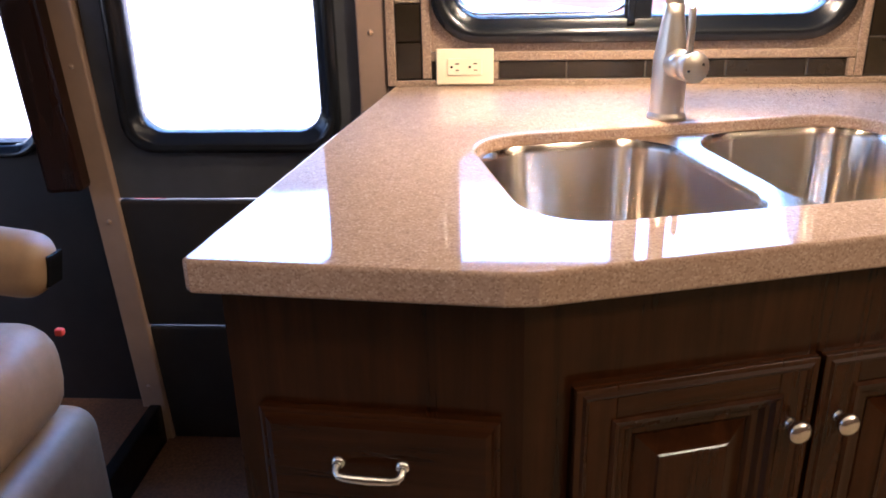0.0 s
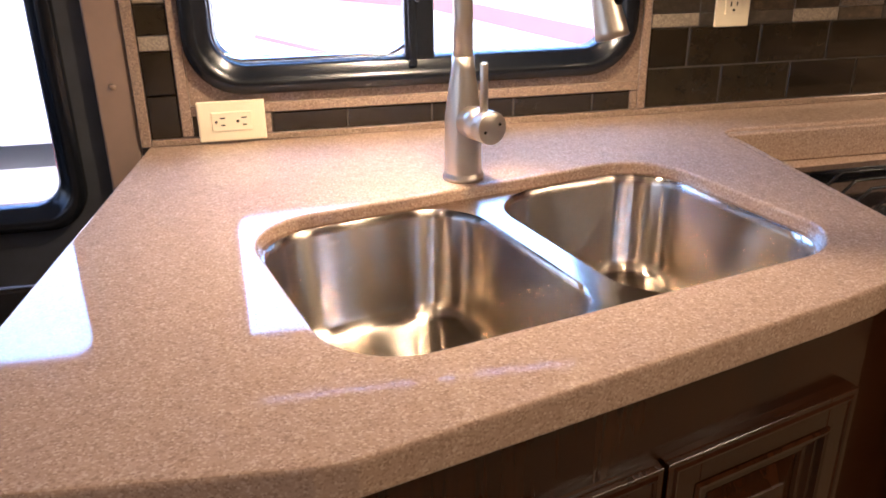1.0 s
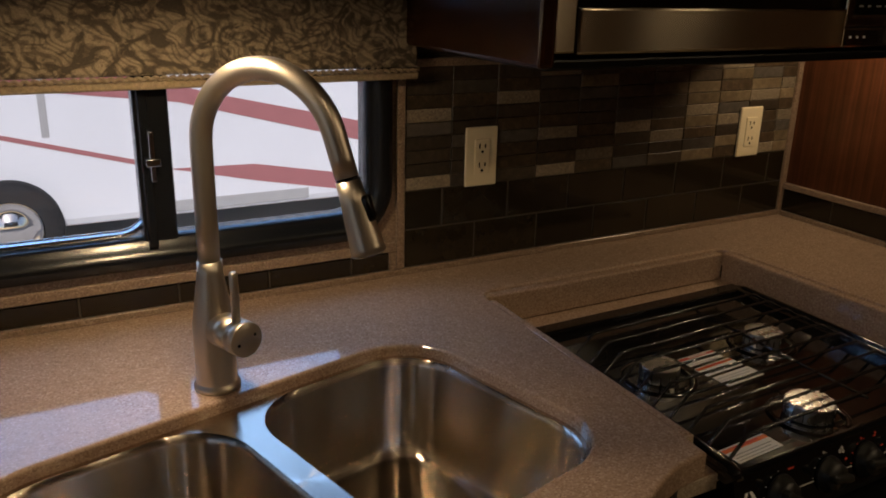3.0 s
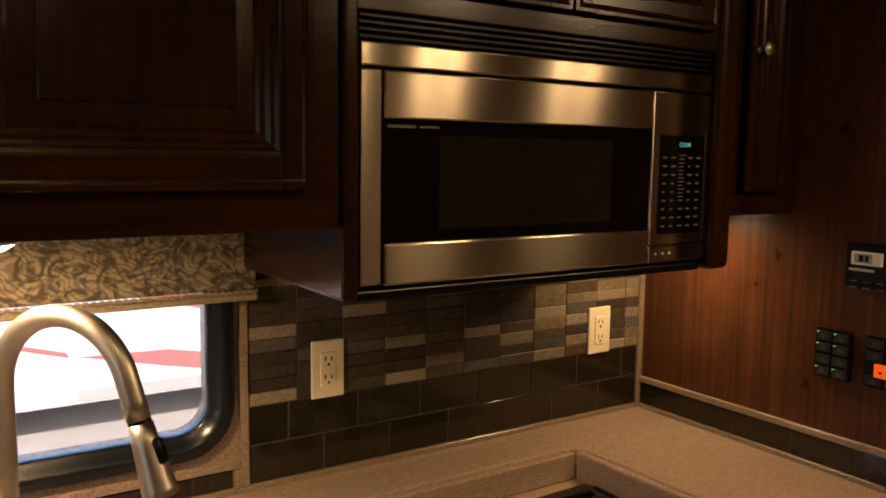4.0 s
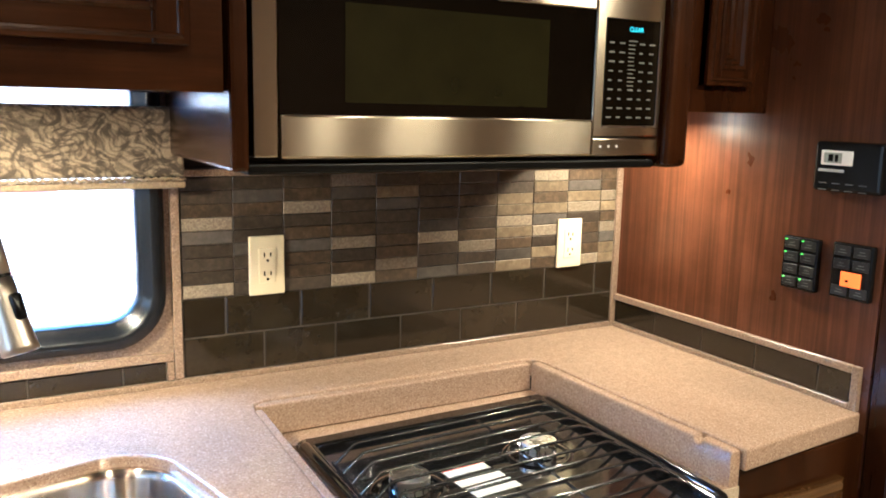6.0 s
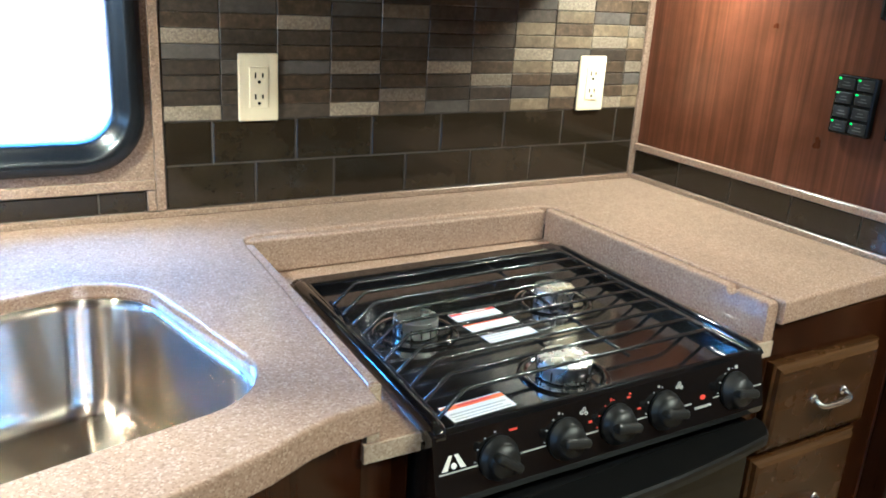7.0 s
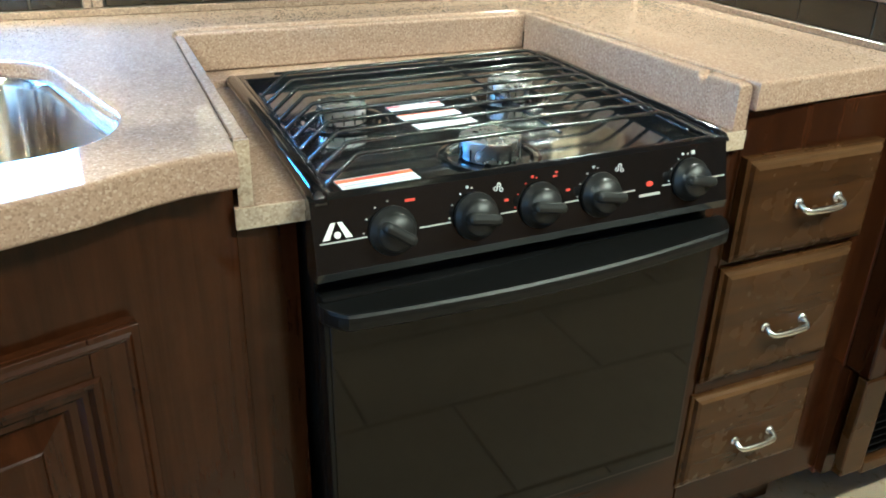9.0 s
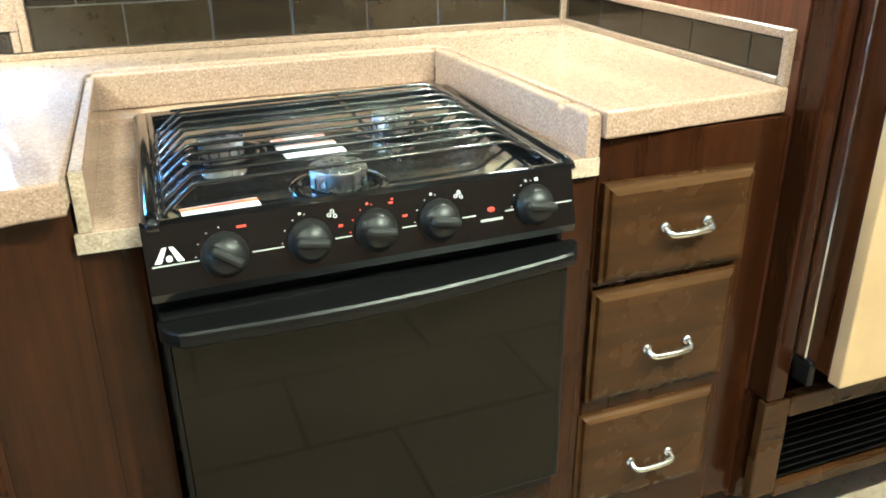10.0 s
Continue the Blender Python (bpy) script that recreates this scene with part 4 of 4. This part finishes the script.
part("badge", lathe([(0.0, 0.0005), (0.0032, 0.0005), (0.0032, 0.0014), (0.0, 0.0014)], 20, PN @ Matrix.Translation((1.337, -0.001, 0)) @ Matrix.Diagonal((1.5, 1, 1, 1))), RED, cpn)
on_panel(1.337, -0.014, 0.03, 0.0032, GREY_PRINT, "badge")
# maker's mark, a plain two-part peak with a dot
bm = bmesh.new()
for sx in (-1, 1):
    q = [(0.953 + sx * 0.001, 0.014), (0.953 + sx * 0.006, 0.014), (0.953 + sx * 0.016, -0.003), (0.953 + sx * 0.0085, -0.003)]
    vs = [bm.verts.new((x, v, 0.001)) for x, v in q]
    bm.faces.new(vs)
bmesh.ops.recalc_face_normals(bm, faces=bm.faces)
part("maker_mark", moved(bm, PN), WHITE, cpn, "white peaked maker's mark")
part("maker_mark", lathe([(0.0, 0.0004), (0.0036, 0.0004), (0.0036, 0.0012), (0.0, 0.0012)], 18, PN @ Matrix.Translation((0.953, 0.001, 0))), WHITE, cpn)
# oven door, window and handle
od = part("oven_door", box(CXL + 0.002, CXR - 0.002, 0.985, 1.01, 0.372, 0.752, 0.004), BLACK, ck, "black oven door")
part("door_glass", box(CXL + 0.008, CXR - 0.012, 0.9815, 0.986, 0.385, 0.722, 0.0015, seg=1), OVEN_GLASS, od, "black glass oven door face")
bm, rows = bmesh.new(), []
for i in range(33):
    k = 0.5 - 0.5 * math.cos(math.pi * i / 32)
    x = CXL - 0.001 + (CXR - CXL + 0.005) * k
    end = min(k, 1 - k) * (CXR - CXL)
    reach = 0.032 * min(1.0, end / 0.022) ** 0.5 + 0.02 * math.sin(math.pi * k) + 0.004
    z = 0.743 + 0.011 * k
    rows.append([bm.verts.new((x, 0.986 + dy if dy > 0 else 0.986 - reach - dy * min(1.0, reach / 0.02), z + dz)) for dy, dz in ((0.004, 0.003), (-0.007, 0.003), (-0.003, 0.0035), (-0.0005, 0.0005), (0.0, -0.005), (-0.0008, -0.013), (-0.005, -0.0165), (0.004, -0.013))])
for p, q in zip(rows, rows[1:]):
    for k in range(8):
        bm.faces.new((p[k], p[(k + 1) % 8], q[(k + 1) % 8], q[k]))
bm.faces.new(rows[0])
bm.faces.new(rows[-1][::-1])
bmesh.ops.recalc_face_normals(bm, faces=bm.faces)
part("door_handle", bm, HANDLE, od, "black moulded oven handle")
part("kick_panel", box(CXL, CXR, 1.03, 1.05, 0.19, 0.37), WOOD_H, ck, "brown wood panel below the oven")
# burners
CAP = plain("turned_aluminium", (0.86, 0.85, 0.82), 0.27, 1.0, vary=0.03, scale=7.0)
for bx, by, br in ((1.168, 1.075, 0.036), (1.05, 1.268, 0.032), (1.308, 1.285, 0.032)):
    bz = 0.846
    b = part("burner", lathe([(0.062, 0.0005), (0.06, 0.003), (0.05, 0.002), (0.044, -0.004), (br * 0.9, -0.004), (br * 0.92, 0.016), (br, 0.018)], 40, Matrix.Translation((bx, by, bz))), ENAMEL, ck, smooth=True)
    bm = lathe([(br * 0.9, 0.0), (br, 0.002), (br, 0.0235), (br * 0.985, 0.025), (br * 0.975, 0.0252), (br * 0.5, 0.0256), (0.0, 0.0258)], 48, Matrix.Translation((bx, by, bz + 0.001)))
    part("burner_cap", bm, CAP, b, "bright metal burner cap")
    for i in range(28):
        aa = 2 * math.pi * i / 28
        if i % 2 == 0:
            part("flame_port", moved(box(-0.0009, 0.0009, -0.0008, 0.0008, 0.004, 0.017), Matrix.Translation((bx + (br + 0.0002) * math.cos(aa), by + (br + 0.0002) * math.sin(aa), bz)) @ pose(0, 0, 0, 0, 0, math.degrees(aa))), BLACK, b)
# wire grate
gt = part("grate", box(0.996, 1.4, 1.398, 1.4012, 0.881, 0.8842), WIRE, ck, "black wire pan grate")
GX0, GX1 = 0.954, 1.432
for i in range(10):
    y = 1.036 + i * 0.0392
    dx = (y - CYF) / (CYB - CYF) * SK + i * 0.0008
    rise = 0.885
    part("wire", tube([(GX0 + dx, y - 0.004, 0.8545), (GX0 + dx + 0.002, y - 0.003, 0.857), (GX0 + dx + 0.036, y, rise - 0.001), (GX0 + dx + 0.042, y, rise), (GX1 + dx - 0.05, y + 0.008, rise - 0.001), (GX1 + dx - 0.036, y + 0.008, rise - 0.006), (GX1 + dx, y + 0.008, 0.8575)], 0.0027, 8), WIRE, gt, smooth=True)
part("cross_wire", tube([(GX0 + 0.002, 1.03, 0.8555), (GX0 + 0.02, 1.4, 0.8555)], 0.0025, 8), WIRE, gt, smooth=True)
part("cross_wire", tube([(1.235, 1.03, 0.8805), (1.25, 1.405, 0.8805)], 0.0025, 8), WIRE, gt, smooth=True)
part("cross_wire", tube([(GX1 - 0.003, 1.04, 0.857), (GX1 + 0.018, 1.41, 0.857)], 0.0025, 8), WIRE, gt, smooth=True)
# the cooker sits a little low on the side of the sink
ck.matrix_world = Matrix.Translation((1.456, 0, 0.85)) @ pose(0, 0, 0, 0, -0.65, 0) @ Matrix.Translation((-1.452, 0, -0.85))
# warning stickers on the cooktop
def sticker(cx, cy, w, h, turn, head, lines):
    m = pose(cx, cy, 0.8465, 0, 0, turn)
    s = part("warning_sticker", moved(box(-w / 2, w / 2, -h / 2, h / 2, 0, 0.0006), m), WHITE, ck, "white warning sticker with a coloured band")
    if head:
        part("band", moved(box(-w / 2, w / 2, h * 0.2, h * 0.42, 0.0006, 0.0009), m), head, s)
        part("print_line", moved(box(-w * 0.25, w * 0.3, h * 0.27, h * 0.38, 0.0009, 0.0012), m), RED if head is ORANGE else WHITE, s)
    for i in range(lines):
        v = h * (0.02 if head else 0.38) - (i + 0.5) * h * (0.5 if head else 0.86) / lines
        part("print_line", moved(box(-w * 0.46, w * (0.44 - 0.1 * (i % 2)), v - h * 0.025, v + h * 0.025, 0.0006, 0.0009), m), GREY_PRINT, s)


sticker(1.02, 1.05, 0.09, 0.036, 3, ORANGE, 3)
sticker(1.165, 1.29, 0.08, 0.03, 2, RED, 2)
sticker(1.168, 1.252, 0.085, 0.03, 3, ORANGE, 2)
sticker(1.172, 1.213, 0.085, 0.034, 3, None, 4)

# ---------------------------------------------------------------- wall controls on the wood panel
def switch_panel(yc, zc, w, h, label, leds, screen):
    s = empty("switch_panel", label, "switch panel", "wall control panels")
    body = part("body", box(PANEL_X - 0.014, PANEL_X, yc - w / 2, yc + w / 2, zc - h / 2, zc + h / 2, 0.003), BLACK, s)
    x = PANEL_X - 0.0145
    for r in range(4):
        for c in range(2):
            z = zc + h * (0.36 - r * 0.24)
            y = yc + w * (0.24 - 0.48 * c)
            if screen and r == 2:
                continue
            part("key", box(x - 0.001, x + 0.002, y - w * 0.2, y + w * 0.2, z - h * 0.09, z + h * 0.09, 0.0008, seg=1), KNOB, body)
            for q in range(2):
                part("key_mark", box(x - 0.0016, x - 0.0008, y - w * (0.08 if q else 0.11), y + w * (0.06 if q else 0.1), z + (q - 0.75) * h * 0.05, z + (q - 0.75) * h * 0.05 + h * 0.012), KEY_PRINT, body)
            if leds and r != 2:
                part("led", box(x - 0.0018, x - 0.0008, y + w * 0.13, y + w * 0.19, z + h * 0.062, z + h * 0.085), GLOW_GREEN, body)
    if screen:
        z = zc - h * 0.14
        part("display", box(x - 0.0014, x - 0.0004, yc - w * 0.28, yc + w * 0.22, z - h * 0.13, z + h * 0.13), GLOW_ORANGE, body, "glowing orange display")
        part("display_mark", box(x - 0.002, x - 0.0012, yc + w * 0.02, yc + w * 0.1, z - h * 0.05, z - h * 0.01), BLACK, body)


switch_panel(1.192, 1.159, 0.075, 0.1, "black lighting switch panel with green lights on the wood panel", True, False)
switch_panel(1.086, 1.162, 0.078, 0.1, "black control panel with orange display on the wood panel", False, True)
th = empty("thermostat", "black wall thermostat with small grey display", "thermostat")
b = part("body", box(PANEL_X - 0.024, PANEL_X, 1.042, 1.173, 1.301, 1.39, 0.006), BLACK, th)
part("display_frame", box(PANEL_X - 0.027, PANEL_X - 0.023, 1.096, 1.158, 1.348, 1.374, 0.002), WHITE, b)
part("display", box(PANEL_X - 0.0276, PANEL_X - 0.0266, 1.116, 1.151, 1.352, 1.37), LCD, b)
part("digit", box(PANEL_X - 0.0282, PANEL_X - 0.0274, 1.123, 1.129, 1.355, 1.367), BLACK, b)
part("digit", box(PANEL_X - 0.0282, PANEL_X - 0.0274, 1.133, 1.142, 1.355, 1.367), BLACK, b)
part("badge", box(PANEL_X - 0.0248, PANEL_X - 0.0238, 1.112, 1.162, 1.336, 1.341), GREY_PRINT, b)
for r in range(2):
    for c in range(4):
        part("mark", box(PANEL_X - 0.0248, PANEL_X - 0.0238, 1.066 + c * 0.026, 1.081 + c * 0.026, 1.303 + r * 0.012, 1.3048 + r * 0.012), KEY_PRINT, b)

# ---------------------------------------------------------------- entry door, posts and driving seat
ed = tagged(new("door_1"), "dark grey entry door with a large rounded window", "door", "", "structure")
part("door_skin", wall_plate(-0.74, -0.178, 0.67, 1.9, [at2(rounded(0.44, 0.555, 0.06), -0.455, 1.0675)], WALL_Y + 0.012, WALL_Y + 0.03), DOOR_SKIN, ed)
part("lower_panel", box(-0.74, -0.178, WALL_Y + 0.006, WALL_Y + 0.03, 0.36, 0.665, 0.006), DOOR_DARK, ed)
part("lower_panel", box(-0.74, -0.178, WALL_Y + 0.008, WALL_Y + 0.03, -0.2, 0.355, 0.006), DOOR_DARK, ed)
part("window_frame", ring_frame(DW_OUT, DW_IN, WALL_Y - 0.008, WALL_Y + 0.03), FRAME, ed, "dark rounded window frame", True)
p = part("pane", box(-0.66, -0.25, WALL_Y + 0.03, WALL_Y + 0.034, 0.81, 1.335), GLASS, ed)
p.visible_shadow = False
bm = box(-0.176, -0.119, WALL_Y - 0.006, WALL_Y + 0.03, FLOOR_Z, 1.9, 0.004)
post = tagged(part("door_post", bm, POST, None, "tan trim post with screws beside the entry door"), "tan trim post with screws beside the entry door", "trim", "", "structure")
post2 = tagged(part("door_post", moved(box(-0.029, 0.029, -0.006, 0.03, -0.15, 1.75, 0.004), Matrix.Translation((-0.722, WALL_Y, 0.15)) @ pose(0, 0, 0, 0, -3.4, 0)), POST), "tan trim post with screws beside the entry door", "trim", "", "structure")
for px, pz, own in ((-0.148, 1.02, post), (-0.77, 0.96, post2), (-0.75, 0.62, post2), (-0.728, 0.2, post2)):
    part("screw", lathe([(0.0, 0.0), (0.006, 0.0), (0.005, 0.003), (0.0, 0.004)], 16, Matrix.Translation((px, WALL_Y - 0.006, pz)) @ pose(0, 0, 0, 90)), POST, own, smooth=True)
structure("cab_platform", box(X0, -0.735, 1.15, WALL_Y + 0.029, FLOOR_Z - 0.05, 0.145, 0.004), CARPET, "brown carpeted raised floor by the driving seats", "floor")
structure("platform_edge", box(-0.734, -0.705, 1.15, WALL_Y + 0.0, FLOOR_Z - 0.05, 0.15, 0.004), BLACK, "black rubber edge of the raised floor", "trim")
structure("step_carpet", box(-0.7, -0.21, 1.0, WALL_Y + 0.005, FLOOR_Z - 0.05, FLOOR_Z + 0.004), CARPET, "brown carpet inside the entry", "floor")
structure("cab_pillar", moved(box(-0.04, 0.04, -0.05, 0.025, 0.0, 1.15, 0.01), Matrix.Translation((-0.815, WALL_Y, 0.7)) @ pose(0, 0, 0, 0, -3.4, 0)), wood("dark_brown_trim_board", (0.01, 0.004, 0.0028), (0.026, 0.01, 0.0065), "z"), "dark brown trim board beside the cab window", "trim")
cw = tagged(new("window_2"), "dark framed cab side window with rounded corners", "window", "", "structure")
part("window_frame", ring_frame(CW_OUT, CW_IN, WALL_Y + 0.012, WALL_Y + 0.06), FRAME, cw, smooth=True)
p = part("pane", box(-1.63, -0.88, WALL_Y + 0.045, WALL_Y + 0.048, 0.775, 1.295), GLASS, cw)
p.visible_shadow = False
seat = empty("driving_seat", "cream leather driving seat with padded armrest", "seat")


def pad(x0, x1, y0, y1, z0, z1, r):
    return box(x0, x1, y0, y1, z0, z1, r, seg=5)


part("cushion", pad(-1.2, -0.613, 0.9, 1.25, 0.45, 0.635, 0.07), LEATHER, seat, smooth=True)
part("base_skirt", pad(-1.2, -0.593, 0.92, 1.27, 0.16, 0.455, 0.05), LEATHER, seat, smooth=True)
part("backrest", pad(-1.35, -1.15, 0.75, 1.25, 0.5, 1.15, 0.06), LEATHER, seat, smooth=True)
ar = part("armrest", moved(pad(-0.35, 0.0, -0.045, 0.045, -0.055, 0.05, 0.04), pose(-0.588, 1.2, 0.733, 0, 12, 8)), LEATHER, seat, "cream padded armrest", True)
part("switch_plate", moved(box(-0.002, 0.003, -0.018, 0.018, -0.028, 0.026, 0.001), pose(-0.587, 1.196, 0.733, 0, 12, -8)), BLACK, ar, "black seat switch")
part("buckle", box(-0.664, -0.649, 1.28, 1.293, 0.565, 0.578, 0.003), RED, seat, "red seat belt buckle")

# ---------------------------------------------------------------- ceiling lamps
for lx, ly, watts in ((-0.5, 0.1, 1.2), (0.5, 0.45, 1.4), (0.5, -0.55, 2.0), (1.5, 0.0, 3.1), (1.78, 0.0, 3.1), (1.89, 0.0, 3.1), (2.38, 0.0, 3.1), (2.52, 0.0, 3.1)):
    cl = empty("ceiling_light", "round lit warm ceiling downlight", "lamp", "ceiling downlights")
    part("rim", lathe([(0.043, 0.0), (0.044, -0.006), (0.036, -0.01), (0.032, -0.004)], 32, Matrix.Translation((lx, ly, CEIL_Z))), WHITE, cl, smooth=True)
    part("lens", lathe([(0.0, -0.006), (0.032, -0.005), (0.032, -0.001), (0.0, -0.001)], 32, Matrix.Translation((lx, ly, CEIL_Z))), GLOW_CEIL, cl, "glowing lens")
    lamp("ceiling_bulb", "AREA", (lx, ly, CEIL_Z - 0.012), (lx, ly, 0), watts, WARM, size=(0.055, 0.055))

# ---------------------------------------------------------------- outside
GZ = -1.05
gd = structure("ground", box(-60, 60, 2.0, 120, GZ - 0.1, GZ), plain("pale_concrete", (0.5, 0.48, 0.45), 0.85, vary=0.12, scale=1.5), "pale concrete yard outside", "ground")
rv = empty("parked_motorhome", "white parked motorhome with maroon stripes paled for glare", "motorhome")
BODY = plain("white_coach_paint", (0.8, 0.82, 0.84), 0.25, vary=0.03, scale=1.0)
# maroon lightened in the colour itself to stand in for outdoor glare
MAROON = plain("maroon_stripe", (0.42, 0.17, 0.17), 0.3, vary=0.06)
RY = 7.9
part("body", box(-9.0, 9.5, RY, RY + 2.5, GZ + 0.35, GZ + 3.4, 0.08), BODY, rv)


def stripe(corners):
    bm = bmesh.new()
    f = bm.faces.new([bm.verts.new((x, RY - 0.006, z)) for x, z in corners])
    ex = bmesh.ops.extrude_face_region(bm, geom=[f])
    bmesh.ops.translate(bm, vec=(0, 0.005, 0), verts=[g for g in ex["geom"] if isinstance(g, bmesh.types.BMVert)])
    bmesh.ops.recalc_face_normals(bm, faces=bm.faces)
    part("stripe", bm, MAROON, rv, "maroon painted stripe")


stripe([(-3.0, 0.85), (-0.96, 0.66), (1.62, 0.34), (3.58, -0.18), (5.63, -0.73), (5.6, -0.55), (3.58, 0.02), (1.85, 0.42), (0.9, 0.72), (-3.0, 1.3)])
stripe([(0.02, 0.15), (1.44, -0.25), (1.42, -0.2), (0.02, 0.19)])
stripe([(1.5, -0.25), (2.28, -0.43), (3.6, -0.69), (5.6, -0.98), (3.6, -0.52), (2.28, -0.27)])
part("door_seam", box(0.5, 0.56, RY - 0.008, RY - 0.001, 0.1, GZ + 2.4), GREY_PRINT, rv)
for wx in (0.18, 6.6):
    ty = part("tyre", lathe([(0.25, -0.12), (0.38, -0.12), (0.41, -0.09), (0.41, 0.09), (0.38, 0.12), (0.25, 0.12)], 40, Matrix.Translation((wx, RY - 0.02, GZ + 0.41)) @ pose(0, 0, 0, 90)), plain("tyre_rubber", (0.02, 0.02, 0.021), 0.8), rv, smooth=True)
    part("rim", lathe([(0.0, 0.1), (0.1, 0.11), (0.14, 0.06), (0.21, 0.07), (0.255, 0.11), (0.255, -0.1), (0.0, -0.1)], 40, Matrix.Translation((wx, RY - 0.02, GZ + 0.41)) @ pose(0, 0, 0, 90)), CHROME, ty, smooth=True)
part("hatch", box(1.5, 2.8, RY - 0.006, RY - 0.001, GZ + 0.4, GZ + 0.5), GREY_PRINT, rv)
car = empty("parked_car", "red parked car in the yard", "car")
part("body", box(-5.4, -2.4, 6.0, 7.0, GZ + 0.25, GZ + 0.62, 0.12, seg=3), plain("red_car_paint", (0.4, 0.03, 0.03), 0.2, vary=0.05), car)

# ---------------------------------------------------------------- tiles, one by one
back = bpy.data.objects["wall_back"]


def shared_tile(w, h, d=0.008, bevel=0.0012):
    bm = box(-w / 2, w / 2, -d, 0.0, -h / 2, h / 2)
    top_edges = [e for e in bm.edges if all(v.co.y < -d / 2 for v in e.verts)]
    bmesh.ops.bevel(bm, geom=top_edges, offset=bevel, segments=1, affect="EDGES")
    me = bpy.data.meshes.new("tile")
    bm.to_mesh(me)
    bm.free()
    return me


part("grout_bed", box(0.8075, 1.828, WALL_Y - 0.0062, WALL_Y - 0.0002, 0.9265, 1.3005), GROUT, back)
part("grout_bed", box(0.106, 0.775, WALL_Y - 0.0062, WALL_Y - 0.0002, 0.9265, 0.9625), GROUT, back)
part("grout_bed", box(PANEL_X - 0.0062, PANEL_X - 0.0002, 1.067, 1.701, 0.9255, 0.9805), GROUT, bpy.data.objects["wall_panel"])
cache = {}


def lay(name, parent, x0, x1, z0, z1, mat, gap=0.0022, proud=0.0, turn=0, at=None):
    w, h = round(x1 - x0 - gap, 4), round(z1 - z0 - gap, 4)
    key = (w, h, mat.name)
    if key not in cache:
        cache[key] = shared_tile(w, h)
        cache[key].materials.append(mat)
    ob = new(name, cache[key])
    ob.parent = parent
    if turn:
        ob.matrix_world = pose(at, (x0 + x1) / 2, (z0 + z1) / 2, 0, 0, turn)
    else:
        ob.location = ((x0 + x1) / 2, WALL_Y - proud, (z0 + z1) / 2)
    return ob


# two rows of glass bricks
Z0, ZM, Z1 = 0.9265, 1.0005, 1.0755
x = [0.8075] + [0.886 + 0.148 * i for i in range(7)] + [1.828]
for a, b in zip(x, x[1:]):
    lay("glass_brick", back, a, b, ZM, Z1, BRICK, 0.0034)
x = [0.8075] + [0.960 + 0.1475 * i for i in range(6)] + [1.828]
for a, b in zip(x, x[1:]):
    lay("glass_brick", back, a, b, Z0, ZM, BRICK, 0.0034)
# row below the window
x = [0.106, 0.239, 0.392, 0.546, 0.7, 0.775]
for a, b in zip(x, x[1:]):
    lay("glass_brick", back, a, b, Z0, 0.9625, BRICK, 0.0034)
# short row on the wood panel
side = bpy.data.objects["wall_panel"]
y = [1.067, 1.134, 1.278, 1.421, 1.564, 1.701]
for a, b in zip(y, y[1:]):
    lay("glass_brick", side, a, b, 0.9255, 0.9805, BRICK, turn=-90, at=PANEL_X)
# narrow column left of the window
z = 0.9265
for h, k in ((0.074, "brick"), (0.074, "brick"), (0.026, "L"), (0.05, "brick"), (0.026, "T"), (0.026, "D"), (0.026, "B"), (0.026, "L"), (0.026, "D"), (0.026, "G"), (0.026, "B"), (0.026, "D"), (0.026, "T"), (0.026, "D")):
    lay("wall_tile", back, -0.098, -0.047, z, z + h, BRICK if k == "brick" else MOSAIC[k])
    z += h
# stone and glass mosaic, columns from left, each from the bottom up
COLUMNS = "LDDDGLBDD DDDGDDBGD DBBGBDLBD LBDLBDDGL BLBBDDGTD GDDLGDDDB DDLBDDBGG TGBTLTTDD BTDLGTBTL LBDBDLTGB TTGLBTLBB".split()
cx = [0.8075] + [0.9025 + 0.0975 * i for i in range(10)] + [1.828]
for col, a, b in zip(COLUMNS, cx, cx[1:]):
    for r, k in enumerate(col):
        lay("mosaic_tile", back, a, b, Z1 + r * 0.025, Z1 + (r + 1) * 0.025, MOSAIC[k], 0.0012, (0.0, 0.0012, 0.0006)[(r * 7 + ord(k)) % 3])
# floor tiles
fl = bpy.data.objects["floor"]
tile_me = bpy.data.meshes.new("floor_tile")
bm = box(-0.298, 0.298, -0.148, 0.148, -0.006, 0.0)
bmesh.ops.bevel(bm, geom=[e for e in bm.edges if all(v.co.z > -0.003 for v in e.verts)], offset=0.002, segments=1, affect="EDGES")
bm.to_mesh(tile_me)
bm.free()
tile_me.materials.append(FLOOR_TILE)
for r in range(9):
    for c in range(10):
        px, py = -2.3 + 0.6 * c + (0.2 * (r % 3)), -1.0 + 0.3 * r
        if py < 1.55 and px < 3.05 and not (px < -0.1 and py > 0.9):
            ob = new("floor_tile", tile_me)
            ob.parent = fl
            ob.location = (px, py, FLOOR_Z)
